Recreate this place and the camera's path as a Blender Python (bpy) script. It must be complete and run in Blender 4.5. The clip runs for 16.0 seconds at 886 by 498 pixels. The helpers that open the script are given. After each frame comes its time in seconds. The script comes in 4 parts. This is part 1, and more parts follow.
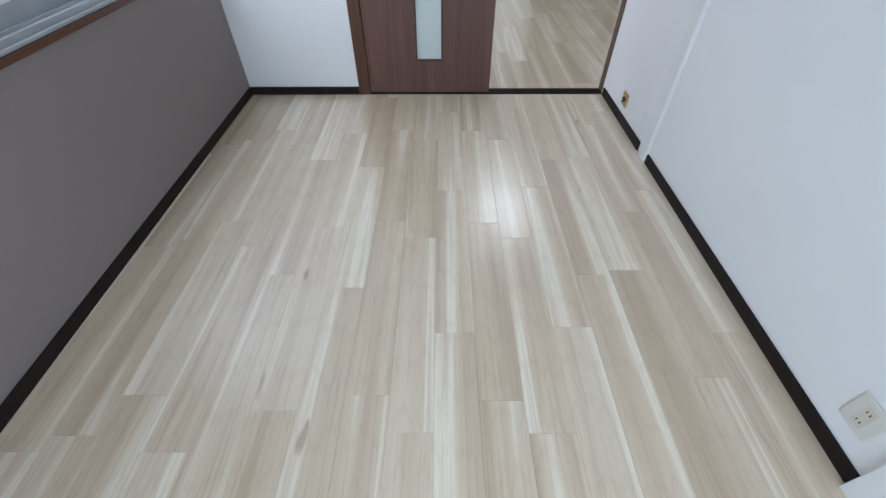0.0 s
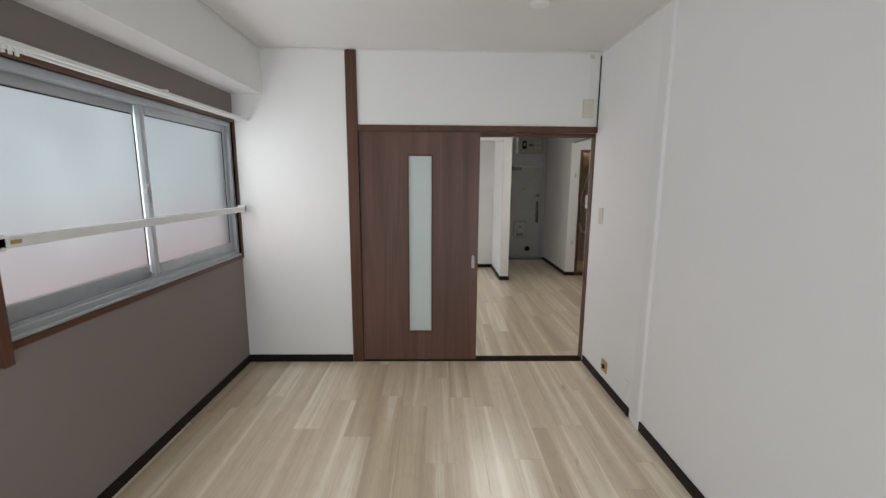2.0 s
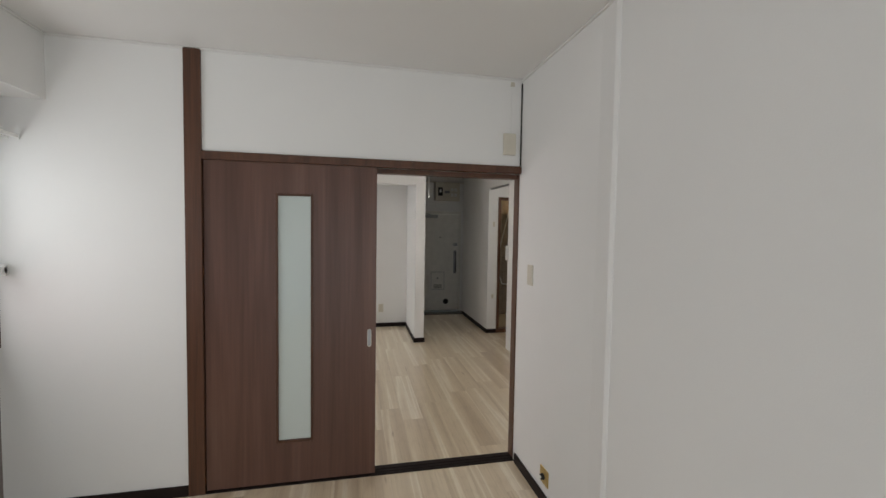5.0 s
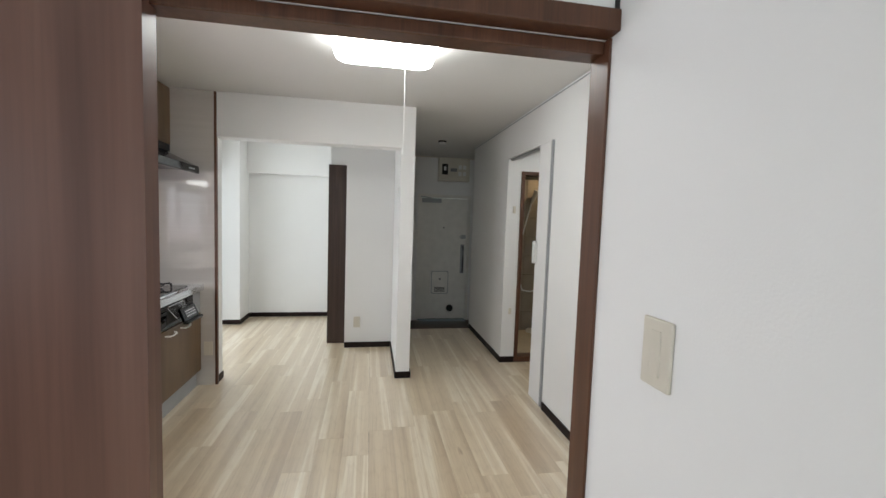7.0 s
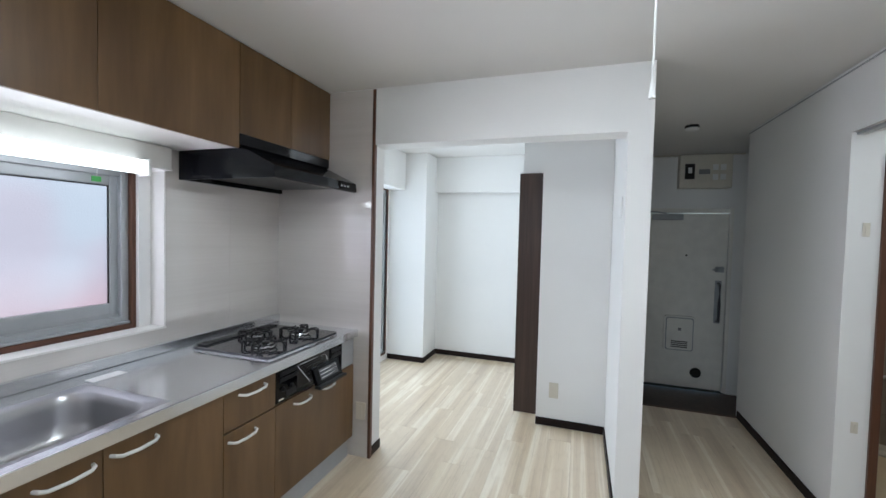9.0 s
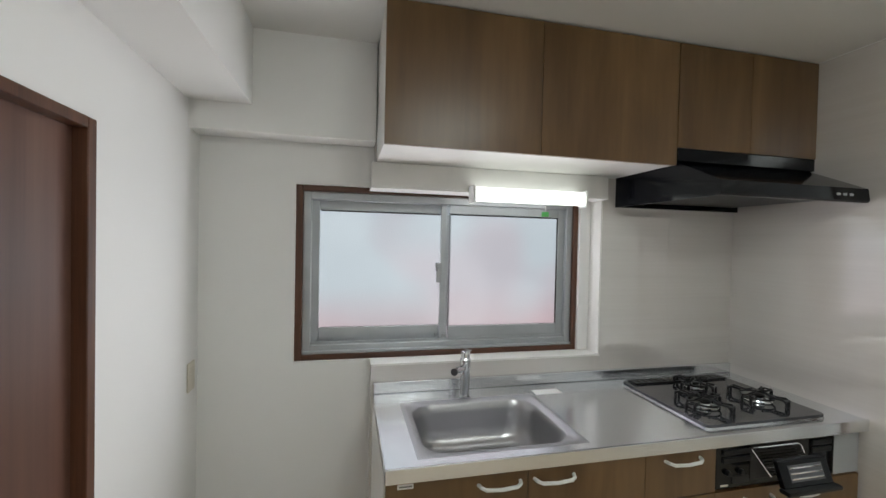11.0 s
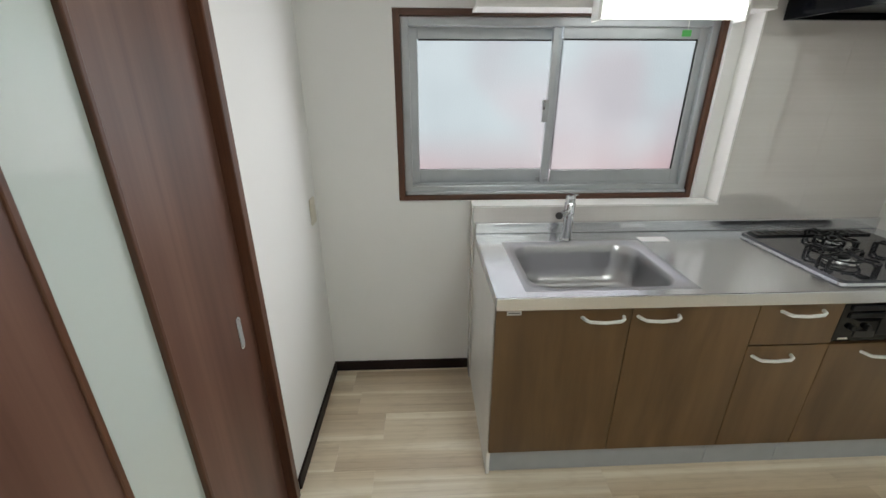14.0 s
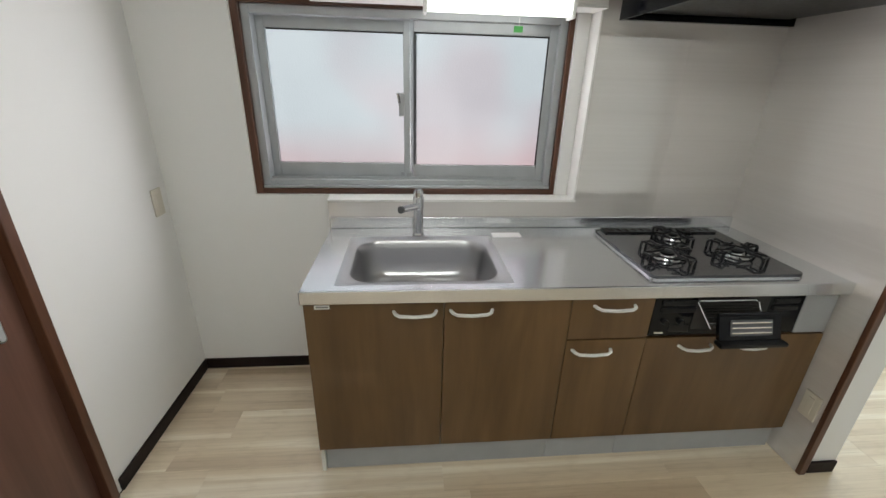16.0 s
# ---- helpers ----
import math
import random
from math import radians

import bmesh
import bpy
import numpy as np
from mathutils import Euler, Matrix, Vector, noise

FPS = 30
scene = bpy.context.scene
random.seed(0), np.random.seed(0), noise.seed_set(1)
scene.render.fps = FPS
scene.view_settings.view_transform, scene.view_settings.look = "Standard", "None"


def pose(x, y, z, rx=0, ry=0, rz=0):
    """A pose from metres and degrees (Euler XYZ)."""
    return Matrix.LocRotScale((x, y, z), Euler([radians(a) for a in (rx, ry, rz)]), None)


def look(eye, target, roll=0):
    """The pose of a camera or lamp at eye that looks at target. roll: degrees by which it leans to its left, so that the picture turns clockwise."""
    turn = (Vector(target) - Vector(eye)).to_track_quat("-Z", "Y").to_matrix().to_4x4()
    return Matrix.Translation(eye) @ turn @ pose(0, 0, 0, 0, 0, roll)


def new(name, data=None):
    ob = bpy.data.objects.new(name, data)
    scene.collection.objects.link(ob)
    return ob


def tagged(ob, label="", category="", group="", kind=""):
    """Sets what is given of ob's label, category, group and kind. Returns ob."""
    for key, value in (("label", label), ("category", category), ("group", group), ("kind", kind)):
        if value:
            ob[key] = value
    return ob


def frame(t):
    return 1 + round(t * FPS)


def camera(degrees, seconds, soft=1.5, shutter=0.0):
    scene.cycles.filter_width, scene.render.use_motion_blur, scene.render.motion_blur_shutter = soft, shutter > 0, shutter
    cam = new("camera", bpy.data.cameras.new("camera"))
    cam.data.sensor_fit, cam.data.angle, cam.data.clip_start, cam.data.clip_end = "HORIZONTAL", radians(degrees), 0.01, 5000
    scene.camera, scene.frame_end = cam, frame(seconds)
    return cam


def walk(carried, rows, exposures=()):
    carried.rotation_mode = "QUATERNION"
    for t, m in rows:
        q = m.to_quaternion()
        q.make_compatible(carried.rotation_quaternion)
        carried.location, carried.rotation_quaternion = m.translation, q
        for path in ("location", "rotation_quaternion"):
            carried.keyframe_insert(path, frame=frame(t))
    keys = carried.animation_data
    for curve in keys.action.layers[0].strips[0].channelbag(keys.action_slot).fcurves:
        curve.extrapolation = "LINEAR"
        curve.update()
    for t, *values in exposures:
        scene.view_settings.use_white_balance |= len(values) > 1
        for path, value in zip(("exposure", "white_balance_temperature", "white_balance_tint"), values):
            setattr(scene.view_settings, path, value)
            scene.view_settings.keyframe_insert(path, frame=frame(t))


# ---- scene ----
cam = camera(94.6, 16.0)
PATH = [
    (0, (0.040, 0.229, 1.395), (0.039, 1.644, -0.018), -0.1),
    (0.5, (0.050, 0.230, 1.407), (0.056, 1.821, 0.194), 0.2),
    (1, (0.057, 0.219, 1.426), (0.071, 1.982, 0.483), 0.1),
    (1.5, (0.053, 0.184, 1.419), (0.083, 2.086, 0.800), 0.3),
    (2, (0.055, 0.167, 1.455), (0.095, 2.140, 1.130), 0.4),
    (2.5, (0.055, 0.148, 1.473), (0.109, 2.146, 1.423), 0.6),
    (3, (0.048, 0.131, 1.501), (0.126, 2.125, 1.634), 0.7),
    (3.5, (0.021, 0.154, 1.495), (0.157, 2.140, 1.688), 0.6),
    (4, (0.015, 0.279, 1.483), (0.242, 2.262, 1.606), 0.5),
    (4.5, (0.138, 0.569, 1.500), (0.464, 2.542, 1.509), 0.7),
    (5, (0.272, 0.931, 1.473), (0.693, 2.884, 1.378), 0.9),
    (5.2, (0.351, 1.098, 1.490), (0.779, 3.047, 1.355), 1.2),
    (7.3, (0.820, 2.759, 1.427), (1.126, 4.731, 1.285), 2.3),
    (7.5, (0.834, 2.902, 1.447), (1.083, 4.881, 1.297), 2.2),
    (8, (0.826, 3.225, 1.464), (0.880, 5.220, 1.339), 1.9),
    (8.5, (0.827, 3.514, 1.479), (0.585, 5.497, 1.372), 1.8),
    (9, (0.818, 3.790, 1.484), (0.181, 5.684, 1.412), 1.4),
    (9.5, (0.760, 3.970, 1.510), (-0.333, 5.644, 1.472), 1.3),
    (10, (0.729, 4.078, 1.498), (-0.822, 5.341, 1.513), 1.3),
    (10.2, (0.701, 4.090, 1.512), (-0.993, 5.154, 1.531), 1.3),
    (12.3, (0.646, 3.930, 1.549), (-1.336, 3.954, 1.283), 0.4),
    (12.5, (0.632, 3.927, 1.538), (-1.338, 3.946, 1.191), 0.5),
    (13, (0.627, 3.932, 1.523), (-1.302, 3.942, 0.997), 0.3),
    (13.5, (0.627, 3.934, 1.503), (-1.261, 3.966, 0.844), 0.3),
    (14, (0.623, 3.937, 1.503), (-1.228, 4.017, 0.750), 0.0),
    (14.5, (0.609, 3.956, 1.504), (-1.222, 4.124, 0.716), 0.3),
    (15, (0.607, 4.080, 1.496), (-1.215, 4.300, 0.702), 0.7),
    (15.5, (0.659, 4.333, 1.488), (-1.171, 4.565, 0.715), 1.3),
    (16, (0.647, 4.515, 1.485), (-1.195, 4.689, 0.728), 1.6),
]
EXPOSURES = [(0.0, -0.05, 5380, 6), (1.0, -0.25, 5850, 7), (1.6, -0.38, 6250, 8), (3.5, -0.58, 6650, 8), (5.2, -0.6, 6650, 8), (7.5, 0.1, 6100, 5), (8.2, 0.1, 5950, 5), (9.0, 0.24, 5600, 4), (10.0, -0.12, 6150, 3), (12.5, 0.07, 6150, -2), (14.5, 0.08, 6250, 0), (16.0, 0.08, 6300, 1)]
walk(cam, [(t, look(eye, target, roll)) for t, eye, target, roll in PATH], EXPOSURES)

# ---- world and daylight ----
world = bpy.data.worlds.new("world")
scene.world = world
world.use_nodes = True
wn = world.node_tree
sky = wn.nodes.new("ShaderNodeTexSky")
sky.sky_type, sky.sun_disc = "NISHITA", False
sky.sun_elevation, sky.sun_rotation = radians(48), radians(200)
wn.links.new(sky.outputs[0], wn.nodes["Background"].inputs[0])
wn.nodes["Background"].inputs[1].default_value = 0.1


# ---- materials ----
def links(mat):
    return mat.node_tree.links.new


def shader(name, color=(0.8, 0.8, 0.8), rough=0.5, metal=0.0, spec=0.5):
    mat = bpy.data.materials.new(name)
    mat.use_nodes = True
    b = mat.node_tree.nodes["Principled BSDF"]
    b.inputs["Base Color"].default_value = (*color, 1)
    b.inputs["Roughness"].default_value = rough
    b.inputs["Metallic"].default_value = metal
    b.inputs["Specular IOR Level"].default_value = spec
    return mat, b


def coords(mat, scale, rand=0.0, kind="Object"):
    """Object coordinates, stretched, and shifted by the object's random number."""
    n, link = mat.node_tree.nodes, links(mat)
    tc = n.new("ShaderNodeTexCoord")
    mp = n.new("ShaderNodeMapping")
    mp.inputs["Scale"].default_value = scale
    link(tc.outputs[kind], mp.inputs["Vector"])
    if rand:
        oi = n.new("ShaderNodeObjectInfo")
        mul = n.new("ShaderNodeMath")
        mul.operation = "MULTIPLY"
        mul.inputs[1].default_value = rand
        link(oi.outputs["Random"], mul.inputs[0])
        cb = n.new("ShaderNodeCombineXYZ")
        for i in range(3):
            link(mul.outputs[0], cb.inputs[i])
        link(cb.outputs[0], mp.inputs["Location"])
    return mp.outputs[0]


def noise_of(mat, vec, scale=1.0, detail=3.0, rough=0.5, distortion=0.0):
    nz = mat.node_tree.nodes.new("ShaderNodeTexNoise")
    nz.inputs["Scale"].default_value = scale
    nz.inputs["Detail"].default_value = detail
    nz.inputs["Roughness"].default_value = rough
    nz.inputs["Distortion"].default_value = distortion
    links(mat)(vec, nz.inputs["Vector"])
    return nz.outputs["Fac"]


def ramp(mat, fac, stops):
    r = mat.node_tree.nodes.new("ShaderNodeValToRGB")
    e = r.color_ramp.elements
    while len(e) < len(stops):
        e.new(0.5)
    for el, (p, c) in zip(e, stops):
        el.position, el.color = p, (*c, 1)
    links(mat)(fac, r.inputs[0])
    return r.outputs[0]


def mixed(mat, a, b, fac, mode="MIX"):
    m = mat.node_tree.nodes.new("ShaderNodeMix")
    m.data_type, m.blend_type = "RGBA", mode
    for sock, val in ((m.inputs[0], fac), (m.inputs[6], a), (m.inputs[7], b)):
        if isinstance(val, (int, float)):
            sock.default_value = val
        elif isinstance(val, tuple):
            sock.default_value = (*val, 1)
        else:
            links(mat)(val, sock)
    return m.outputs[2]


def bumped(mat, b, fac, strength=0.1, dist=0.001):
    bp = mat.node_tree.nodes.new("ShaderNodeBump")
    bp.inputs["Strength"].default_value = strength
    bp.inputs["Distance"].default_value = dist
    links(mat)(fac, bp.inputs["Height"])
    links(mat)(bp.outputs[0], b.inputs["Normal"])


def plain(name, color, rough=0.5, metal=0.0, vary=0.06, scale=9.0, bump=0.0, bscale=300.0):
    """Paint, plastic or metal with faint blotches and a fine grain."""
    mat, b = shader(name, color, rough, metal)
    v = coords(mat, (1, 1, 1))
    f = noise_of(mat, v, scale, 4)
    lo = tuple(c * (1 - vary) for c in color)
    hi = tuple(min(1, c * (1 + vary)) for c in color)
    links(mat)(ramp(mat, f, [(0.3, lo), (0.7, hi)]), b.inputs["Base Color"])
    r = mat.node_tree.nodes.new("ShaderNodeMapRange")
    r.inputs["To Min"].default_value, r.inputs["To Max"].default_value = rough * 0.85, min(1, rough * 1.15)
    links(mat)(noise_of(mat, v, scale * 5, 3), r.inputs["Value"])
    links(mat)(r.outputs[0], b.inputs["Roughness"])
    if bump:
        bumped(mat, b, noise_of(mat, v, bscale, 2), bump, 0.001)
    return mat


def wood(name, dark, mid, light, rough=0.4, axis="z", across=22.0, along=0.9, fine=0.25, rand=40.0):
    """Printed or real wood grain, running along one axis."""
    mat, b = shader(name, mid, rough)
    s = [across] * 3
    s["xyz".index(axis)] = along
    v = coords(mat, s, rand)
    f1 = noise_of(mat, v, 1.0, 3, 0.55, 0.6)
    s2 = [across * 9] * 3
    s2["xyz".index(axis)] = along * 5
    v2 = coords(mat, s2, rand)
    f2 = noise_of(mat, v2, 1.0, 3, 0.6)
    base = ramp(mat, f1, [(0.3, dark), (0.5, mid), (0.72, light)])
    grain = ramp(mat, f2, [(0.3, (1 - fine,) * 3), (0.65, (1.0, 1.0, 1.0))])
    links(mat)(mixed(mat, base, grain, 1.0, "MULTIPLY"), b.inputs["Base Color"])
    bumped(mat, b, f2, 0.06, 0.0006)
    return mat


def plank_mat():
    """Pale printed floor planks: cream sapwood streaks, grain lines and a tone of its own for each plank."""
    mat, b = shader("pale_plank", (0.5, 0.4, 0.3), 0.3, spec=0.7)
    n, link = mat.node_tree.nodes, links(mat)
    oi = n.new("ShaderNodeObjectInfo")
    streak = noise_of(mat, coords(mat, (10.5, 0.27, 1), 61.0), 1.0, 1.6, 0.45, 0.3)
    base = ramp(mat, streak, [(0.30, (0.56, 0.44, 0.30)), (0.45, (0.69, 0.575, 0.415)), (0.555, (0.74, 0.63, 0.465)), (0.605, (0.89, 0.81, 0.66)), (0.67, (0.74, 0.63, 0.47))])
    grain = noise_of(mat, coords(mat, (95, 1.9, 1), 33.0), 1.0, 4, 0.66, 0.5)
    g = ramp(mat, grain, [(0.33, (0.80, 0.765, 0.73)), (0.52, (1, 1, 1))])
    col = mixed(mat, base, g, 0.72, "MULTIPLY")
    # cathedral grain lines
    w = n.new("ShaderNodeTexWave")
    w.wave_type, w.bands_direction = "RINGS", "X"
    w.inputs["Scale"].default_value = 5.0
    w.inputs["Distortion"].default_value = 5.0
    w.inputs["Detail"].default_value = 2.0
    link(coords(mat, (5.5, 0.42, 1), 17.0), w.inputs["Vector"])
    wl = ramp(mat, w.outputs["Fac"], [(0.0, (0.8, 0.76, 0.71)), (0.16, (1, 1, 1))])
    col = mixed(mat, col, wl, 0.22, "MULTIPLY")
    # knots and dark flecks
    k = noise_of(mat, coords(mat, (16, 3.2, 1), 91.0), 1.0, 2, 0.4)
    col = mixed(mat, col, ramp(mat, k, [(0.745, (1, 1, 1)), (0.8, (0.55, 0.45, 0.36))]), 0.8, "MULTIPLY")
    tone = ramp(mat, oi.outputs["Random"], [(0.0, (0.94, 0.915, 0.89)), (0.5, (1.0, 0.985, 0.97)), (1.0, (1.03, 1.025, 1.02))])
    col = mixed(mat, col, tone, 1.0, "MULTIPLY")
    link(col, b.inputs["Base Color"])
    r = n.new("ShaderNodeMapRange")
    r.inputs["To Min"].default_value, r.inputs["To Max"].default_value = 0.24, 0.36
    link(grain, r.inputs["Value"])
    link(r.outputs[0], b.inputs["Roughness"])
    b.inputs["Coat Weight"].default_value = 1.0
    b.inputs["Coat IOR"].default_value = 1.6
    b.inputs["Coat Roughness"].default_value = 0.3
    bumped(mat, b, grain, 0.05, 0.0008)
    return mat


def wallpaper(name, color, bump=0.25):
    mat, b = shader(name, color, 0.75, spec=0.3)
    v = coords(mat, (1, 1, 1))
    lo = tuple(c * 0.965 for c in color)
    links(mat)(ramp(mat, noise_of(mat, v, 1.4, 4), [(0.3, lo), (0.7, color)]), b.inputs["Base Color"])
    bumped(mat, b, noise_of(mat, v, 210, 3, 0.6), bump, 0.0012)
    return mat


def steel(name, rough=0.25, axis=1):
    mat, b = shader(name, (0.72, 0.73, 0.75), rough, 1.0)
    s = [260.0] * 3
    s[axis] = 4.0
    f = noise_of(mat, coords(mat, s), 1.0, 3)
    r = mat.node_tree.nodes.new("ShaderNodeMapRange")
    r.inputs["To Min"].default_value, r.inputs["To Max"].default_value = rough * 0.96, rough * 1.05
    links(mat)(f, r.inputs["Value"])
    links(mat)(r.outputs[0], b.inputs["Roughness"])
    return mat


def frosted(name, tint, rough=0.4, pattern=True):
    mat, b = shader(name, tint, rough)
    b.inputs["Transmission Weight"].default_value = 1.0
    b.inputs["IOR"].default_value = 1.3
    v = coords(mat, (1, 1, 1))
    if pattern:
        bumped(mat, b, noise_of(mat, v, 160, 2), 0.35, 0.002)
    return mat


def milky(name, tint):
    mat, b = shader(name, tint, 0.12)
    b.inputs["Transmission Weight"].default_value = 0.25
    b.inputs["Coat Weight"].default_value = 1.0
    bumped(mat, b, noise_of(mat, coords(mat, (1, 1, 1)), 400, 2), 0.03, 0.001)
    return mat


def glow(name, color, strength):
    mat, b = shader(name, color, 0.5)
    b.inputs["Emission Color"].default_value = (*color, 1)
    b.inputs["Emission Strength"].default_value = strength
    return mat


def outside(name, low, high, z_low, z_high, strength, blush):
    """The bright view beyond frosted panes: a pink wall below, pale sky above."""
    mat = bpy.data.materials.new(name)
    mat.use_nodes = True
    n, link = mat.node_tree.nodes, links(mat)
    n.clear()
    out, em = n.new("ShaderNodeOutputMaterial"), n.new("ShaderNodeEmission")
    geo, sep, mr = n.new("ShaderNodeNewGeometry"), n.new("ShaderNodeSeparateXYZ"), n.new("ShaderNodeMapRange")
    link(geo.outputs["Position"], sep.inputs[0])
    link(sep.outputs["Z"], mr.inputs["Value"])
    mr.inputs["From Min"].default_value, mr.inputs["From Max"].default_value = z_low, z_high
    col = ramp(mat, mr.outputs[0], [(0.0, low), (1.0, high)])
    patch = noise_of(mat, geo.outputs["Position"], 1.6, 2)
    col = mixed(mat, col, ramp(mat, patch, [(0.42, (0.86, 0.86, 0.87)), (0.6, (1.0, 1.0, 1.0))]), 1.0, "MULTIPLY")
    far = noise_of(mat, geo.outputs["Position"], 2.3, 1)
    col = mixed(mat, col, ramp(mat, far, [(0.42, (1.0, 1.0, 1.0)), (0.62, (1.0, 0.74, 0.76))]), blush, "MULTIPLY")
    link(col, em.inputs["Color"])
    em.inputs["Strength"].default_value = strength
    link(em.outputs[0], out.inputs["Surface"])
    return mat


M_PLANK = plank_mat()
M_WHITE = wallpaper("white_wallpaper", (0.80, 0.795, 0.78))
M_CEIL = wallpaper("ceiling_paper", (0.74, 0.73, 0.71), 0.15)
M_ACCENT = wallpaper("taupe_wallpaper", (0.235, 0.2, 0.188), 0.35)
M_BASE = plain("dark_baseboard", (0.016, 0.010, 0.009), 0.5, vary=0.2)
M_BASE.node_tree.nodes["Principled BSDF"].inputs["Specular IOR Level"].default_value = 0.15
M_BROWN = wood("reddish_brown_timber", (0.066, 0.026, 0.013), (0.098, 0.039, 0.019), (0.125, 0.052, 0.027), 0.38, "z", 30, 1.2)
M_BROWNH = wood("reddish_brown_timber_level", (0.066, 0.026, 0.013), (0.098, 0.039, 0.019), (0.125, 0.052, 0.027), 0.38, "y", 30, 1.2)
M_DOOR = wood("walnut_door_veneer", (0.088, 0.041, 0.029), (0.13, 0.063, 0.045), (0.17, 0.09, 0.066), 0.35, "z", 9, 0.45, 0.15)
M_CAB = wood("brown_cabinet_veneer", (0.09, 0.047, 0.017), (0.132, 0.073, 0.028), (0.185, 0.105, 0.043), 0.33, "z", 5, 0.8, 0.14)
M_DARKWOOD = wood("dark_walnut_panel", (0.035, 0.02, 0.015), (0.055, 0.032, 0.024), (0.08, 0.047, 0.035), 0.4, "z", 20, 0.8)
M_ALU = plain("aluminium_frame", (0.44, 0.46, 0.475), 0.38, 0.55, 0.06)
M_WHITEPL = plain("white_plastic", (0.76, 0.76, 0.74), 0.35, vary=0.03)
M_CREAMPL = plain("cream_plastic", (0.62, 0.58, 0.49), 0.4, vary=0.05)
M_CREAMW = plain("pale_cream_plastic", (0.66, 0.64, 0.58), 0.4, vary=0.04)
M_OLIVE = plain("aged_beige_plastic", (0.30, 0.25, 0.16), 0.45, vary=0.1)
M_GOLD = plain("aged_brass_plate", (0.55, 0.40, 0.16), 0.35, 0.6, 0.1)
M_BLACK = plain("black_enamel", (0.003, 0.0034, 0.0048), 0.12, vary=0.2)
M_BLACK.node_tree.nodes["Principled BSDF"].inputs["Specular IOR Level"].default_value = 0.2
M_BLACKM = plain("black_cast_iron", (0.006, 0.006, 0.0065), 0.35, vary=0.25)
M_BLACKM.node_tree.nodes["Principled BSDF"].inputs["Specular IOR Level"].default_value = 0.25
M_GLASSTOP = plain("dark_glass_top", (0.045, 0.045, 0.05), 0.05, vary=0.1)
M_GLASSTOP.node_tree.nodes["Principled BSDF"].inputs["Specular IOR Level"].default_value = 1.0
M_STEEL = steel("brushed_steel", 0.22)
M_STEELD = plain("dark_burner_steel", (0.12, 0.12, 0.125), 0.3, 0.8, 0.1)
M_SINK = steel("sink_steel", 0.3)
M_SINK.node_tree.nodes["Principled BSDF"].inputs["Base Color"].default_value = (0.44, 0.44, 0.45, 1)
M_CHROME = plain("chrome", (0.75, 0.76, 0.78), 0.08, 1.0, 0.02)


def splash_panel():
    """Glossy board with a faint level grain."""
    mat, b = shader("glossy_kitchen_panel", (0.6, 0.57, 0.54), 0.05, spec=1.0)
    b.inputs["IOR"].default_value = 2.0
    band = ramp(mat, noise_of(mat, coords(mat, (0.5, 0.5, 16)), 1.0, 3, 0.5), [(0.3, (0.645, 0.61, 0.575)), (0.7, (0.69, 0.655, 0.62))])
    line = ramp(mat, noise_of(mat, coords(mat, (1, 1, 90)), 1.0, 3, 0.6), [(0.35, (0.975, 0.972, 0.97)), (0.6, (1, 1, 1))])
    links(mat)(mixed(mat, band, line, 1.0, "MULTIPLY"), b.inputs["Base Color"])
    return mat


M_PANEL = splash_panel()
M_LAMW = plain("white_laminate", (0.74, 0.73, 0.70), 0.35, vary=0.03)
M_GREY = plain("grey_plinth", (0.36, 0.37, 0.38), 0.45, vary=0.06)
M_GREYP = plain("grey_filler_panel", (0.33, 0.34, 0.35), 0.35, vary=0.05)
M_IVORY = plain("ivory_steel_door", (0.74, 0.72, 0.67), 0.42, vary=0.05, bump=0.05)
M_BATH = plain("beige_bath_tile", (0.33, 0.285, 0.23), 0.25, vary=0.12, scale=6)
M_TUB = plain("cream_tub", (0.66, 0.55, 0.38), 0.2, vary=0.05)
M_GENKAN = plain("brown_entry_tile", (0.06, 0.035, 0.025), 0.45, vary=0.3, scale=30)
M_DARK = plain("dark_gap", (0.02, 0.018, 0.016), 0.8)
M_INK = plain("grey_print", (0.2, 0.2, 0.2), 0.5)
M_GREEN = plain("green_tag", (0.12, 0.5, 0.12), 0.5)
M_PANE = frosted("frosted_pane", (0.135, 0.142, 0.144), 0.4)
M_PANE2 = frosted("frosted_kitchen_pane", (0.074, 0.076, 0.0775), 0.36)
M_DOORGLASS = milky("milky_door_glass", (0.74, 0.82, 0.79))
M_DIFF = glow("lit_lamp_cover", (1.0, 0.985, 0.95), 11.5)
M_DIFF2 = glow("lit_alcove_lamp_cover", (1.0, 0.985, 0.95), 26.0)
M_TUBE = glow("lit_tube_cover", (1.0, 0.98, 0.94), 1.9)
M_BULB = glow("warm_bath_lamp", (1.0, 0.72, 0.42), 24.0)
M_OUT1 = outside("bright_view_bedroom", (0.86, 0.66, 0.66), (0.88, 0.93, 0.96), 0.85, 1.45, 6.3, 0.15)
M_OUT2 = outside("bright_view_kitchen", (1.0, 0.66, 0.67), (0.93, 0.93, 0.97), 0.98, 1.3, 9.5, 0.5)
M_OUT3 = outside("bright_view_alcove", (0.95, 0.97, 1.0), (0.95, 0.97, 1.0), 0.0, 1.0, 4.8, 0.0)
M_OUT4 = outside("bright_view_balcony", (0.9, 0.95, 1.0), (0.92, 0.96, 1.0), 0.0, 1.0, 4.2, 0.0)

# ---- builders ----
origin = {}


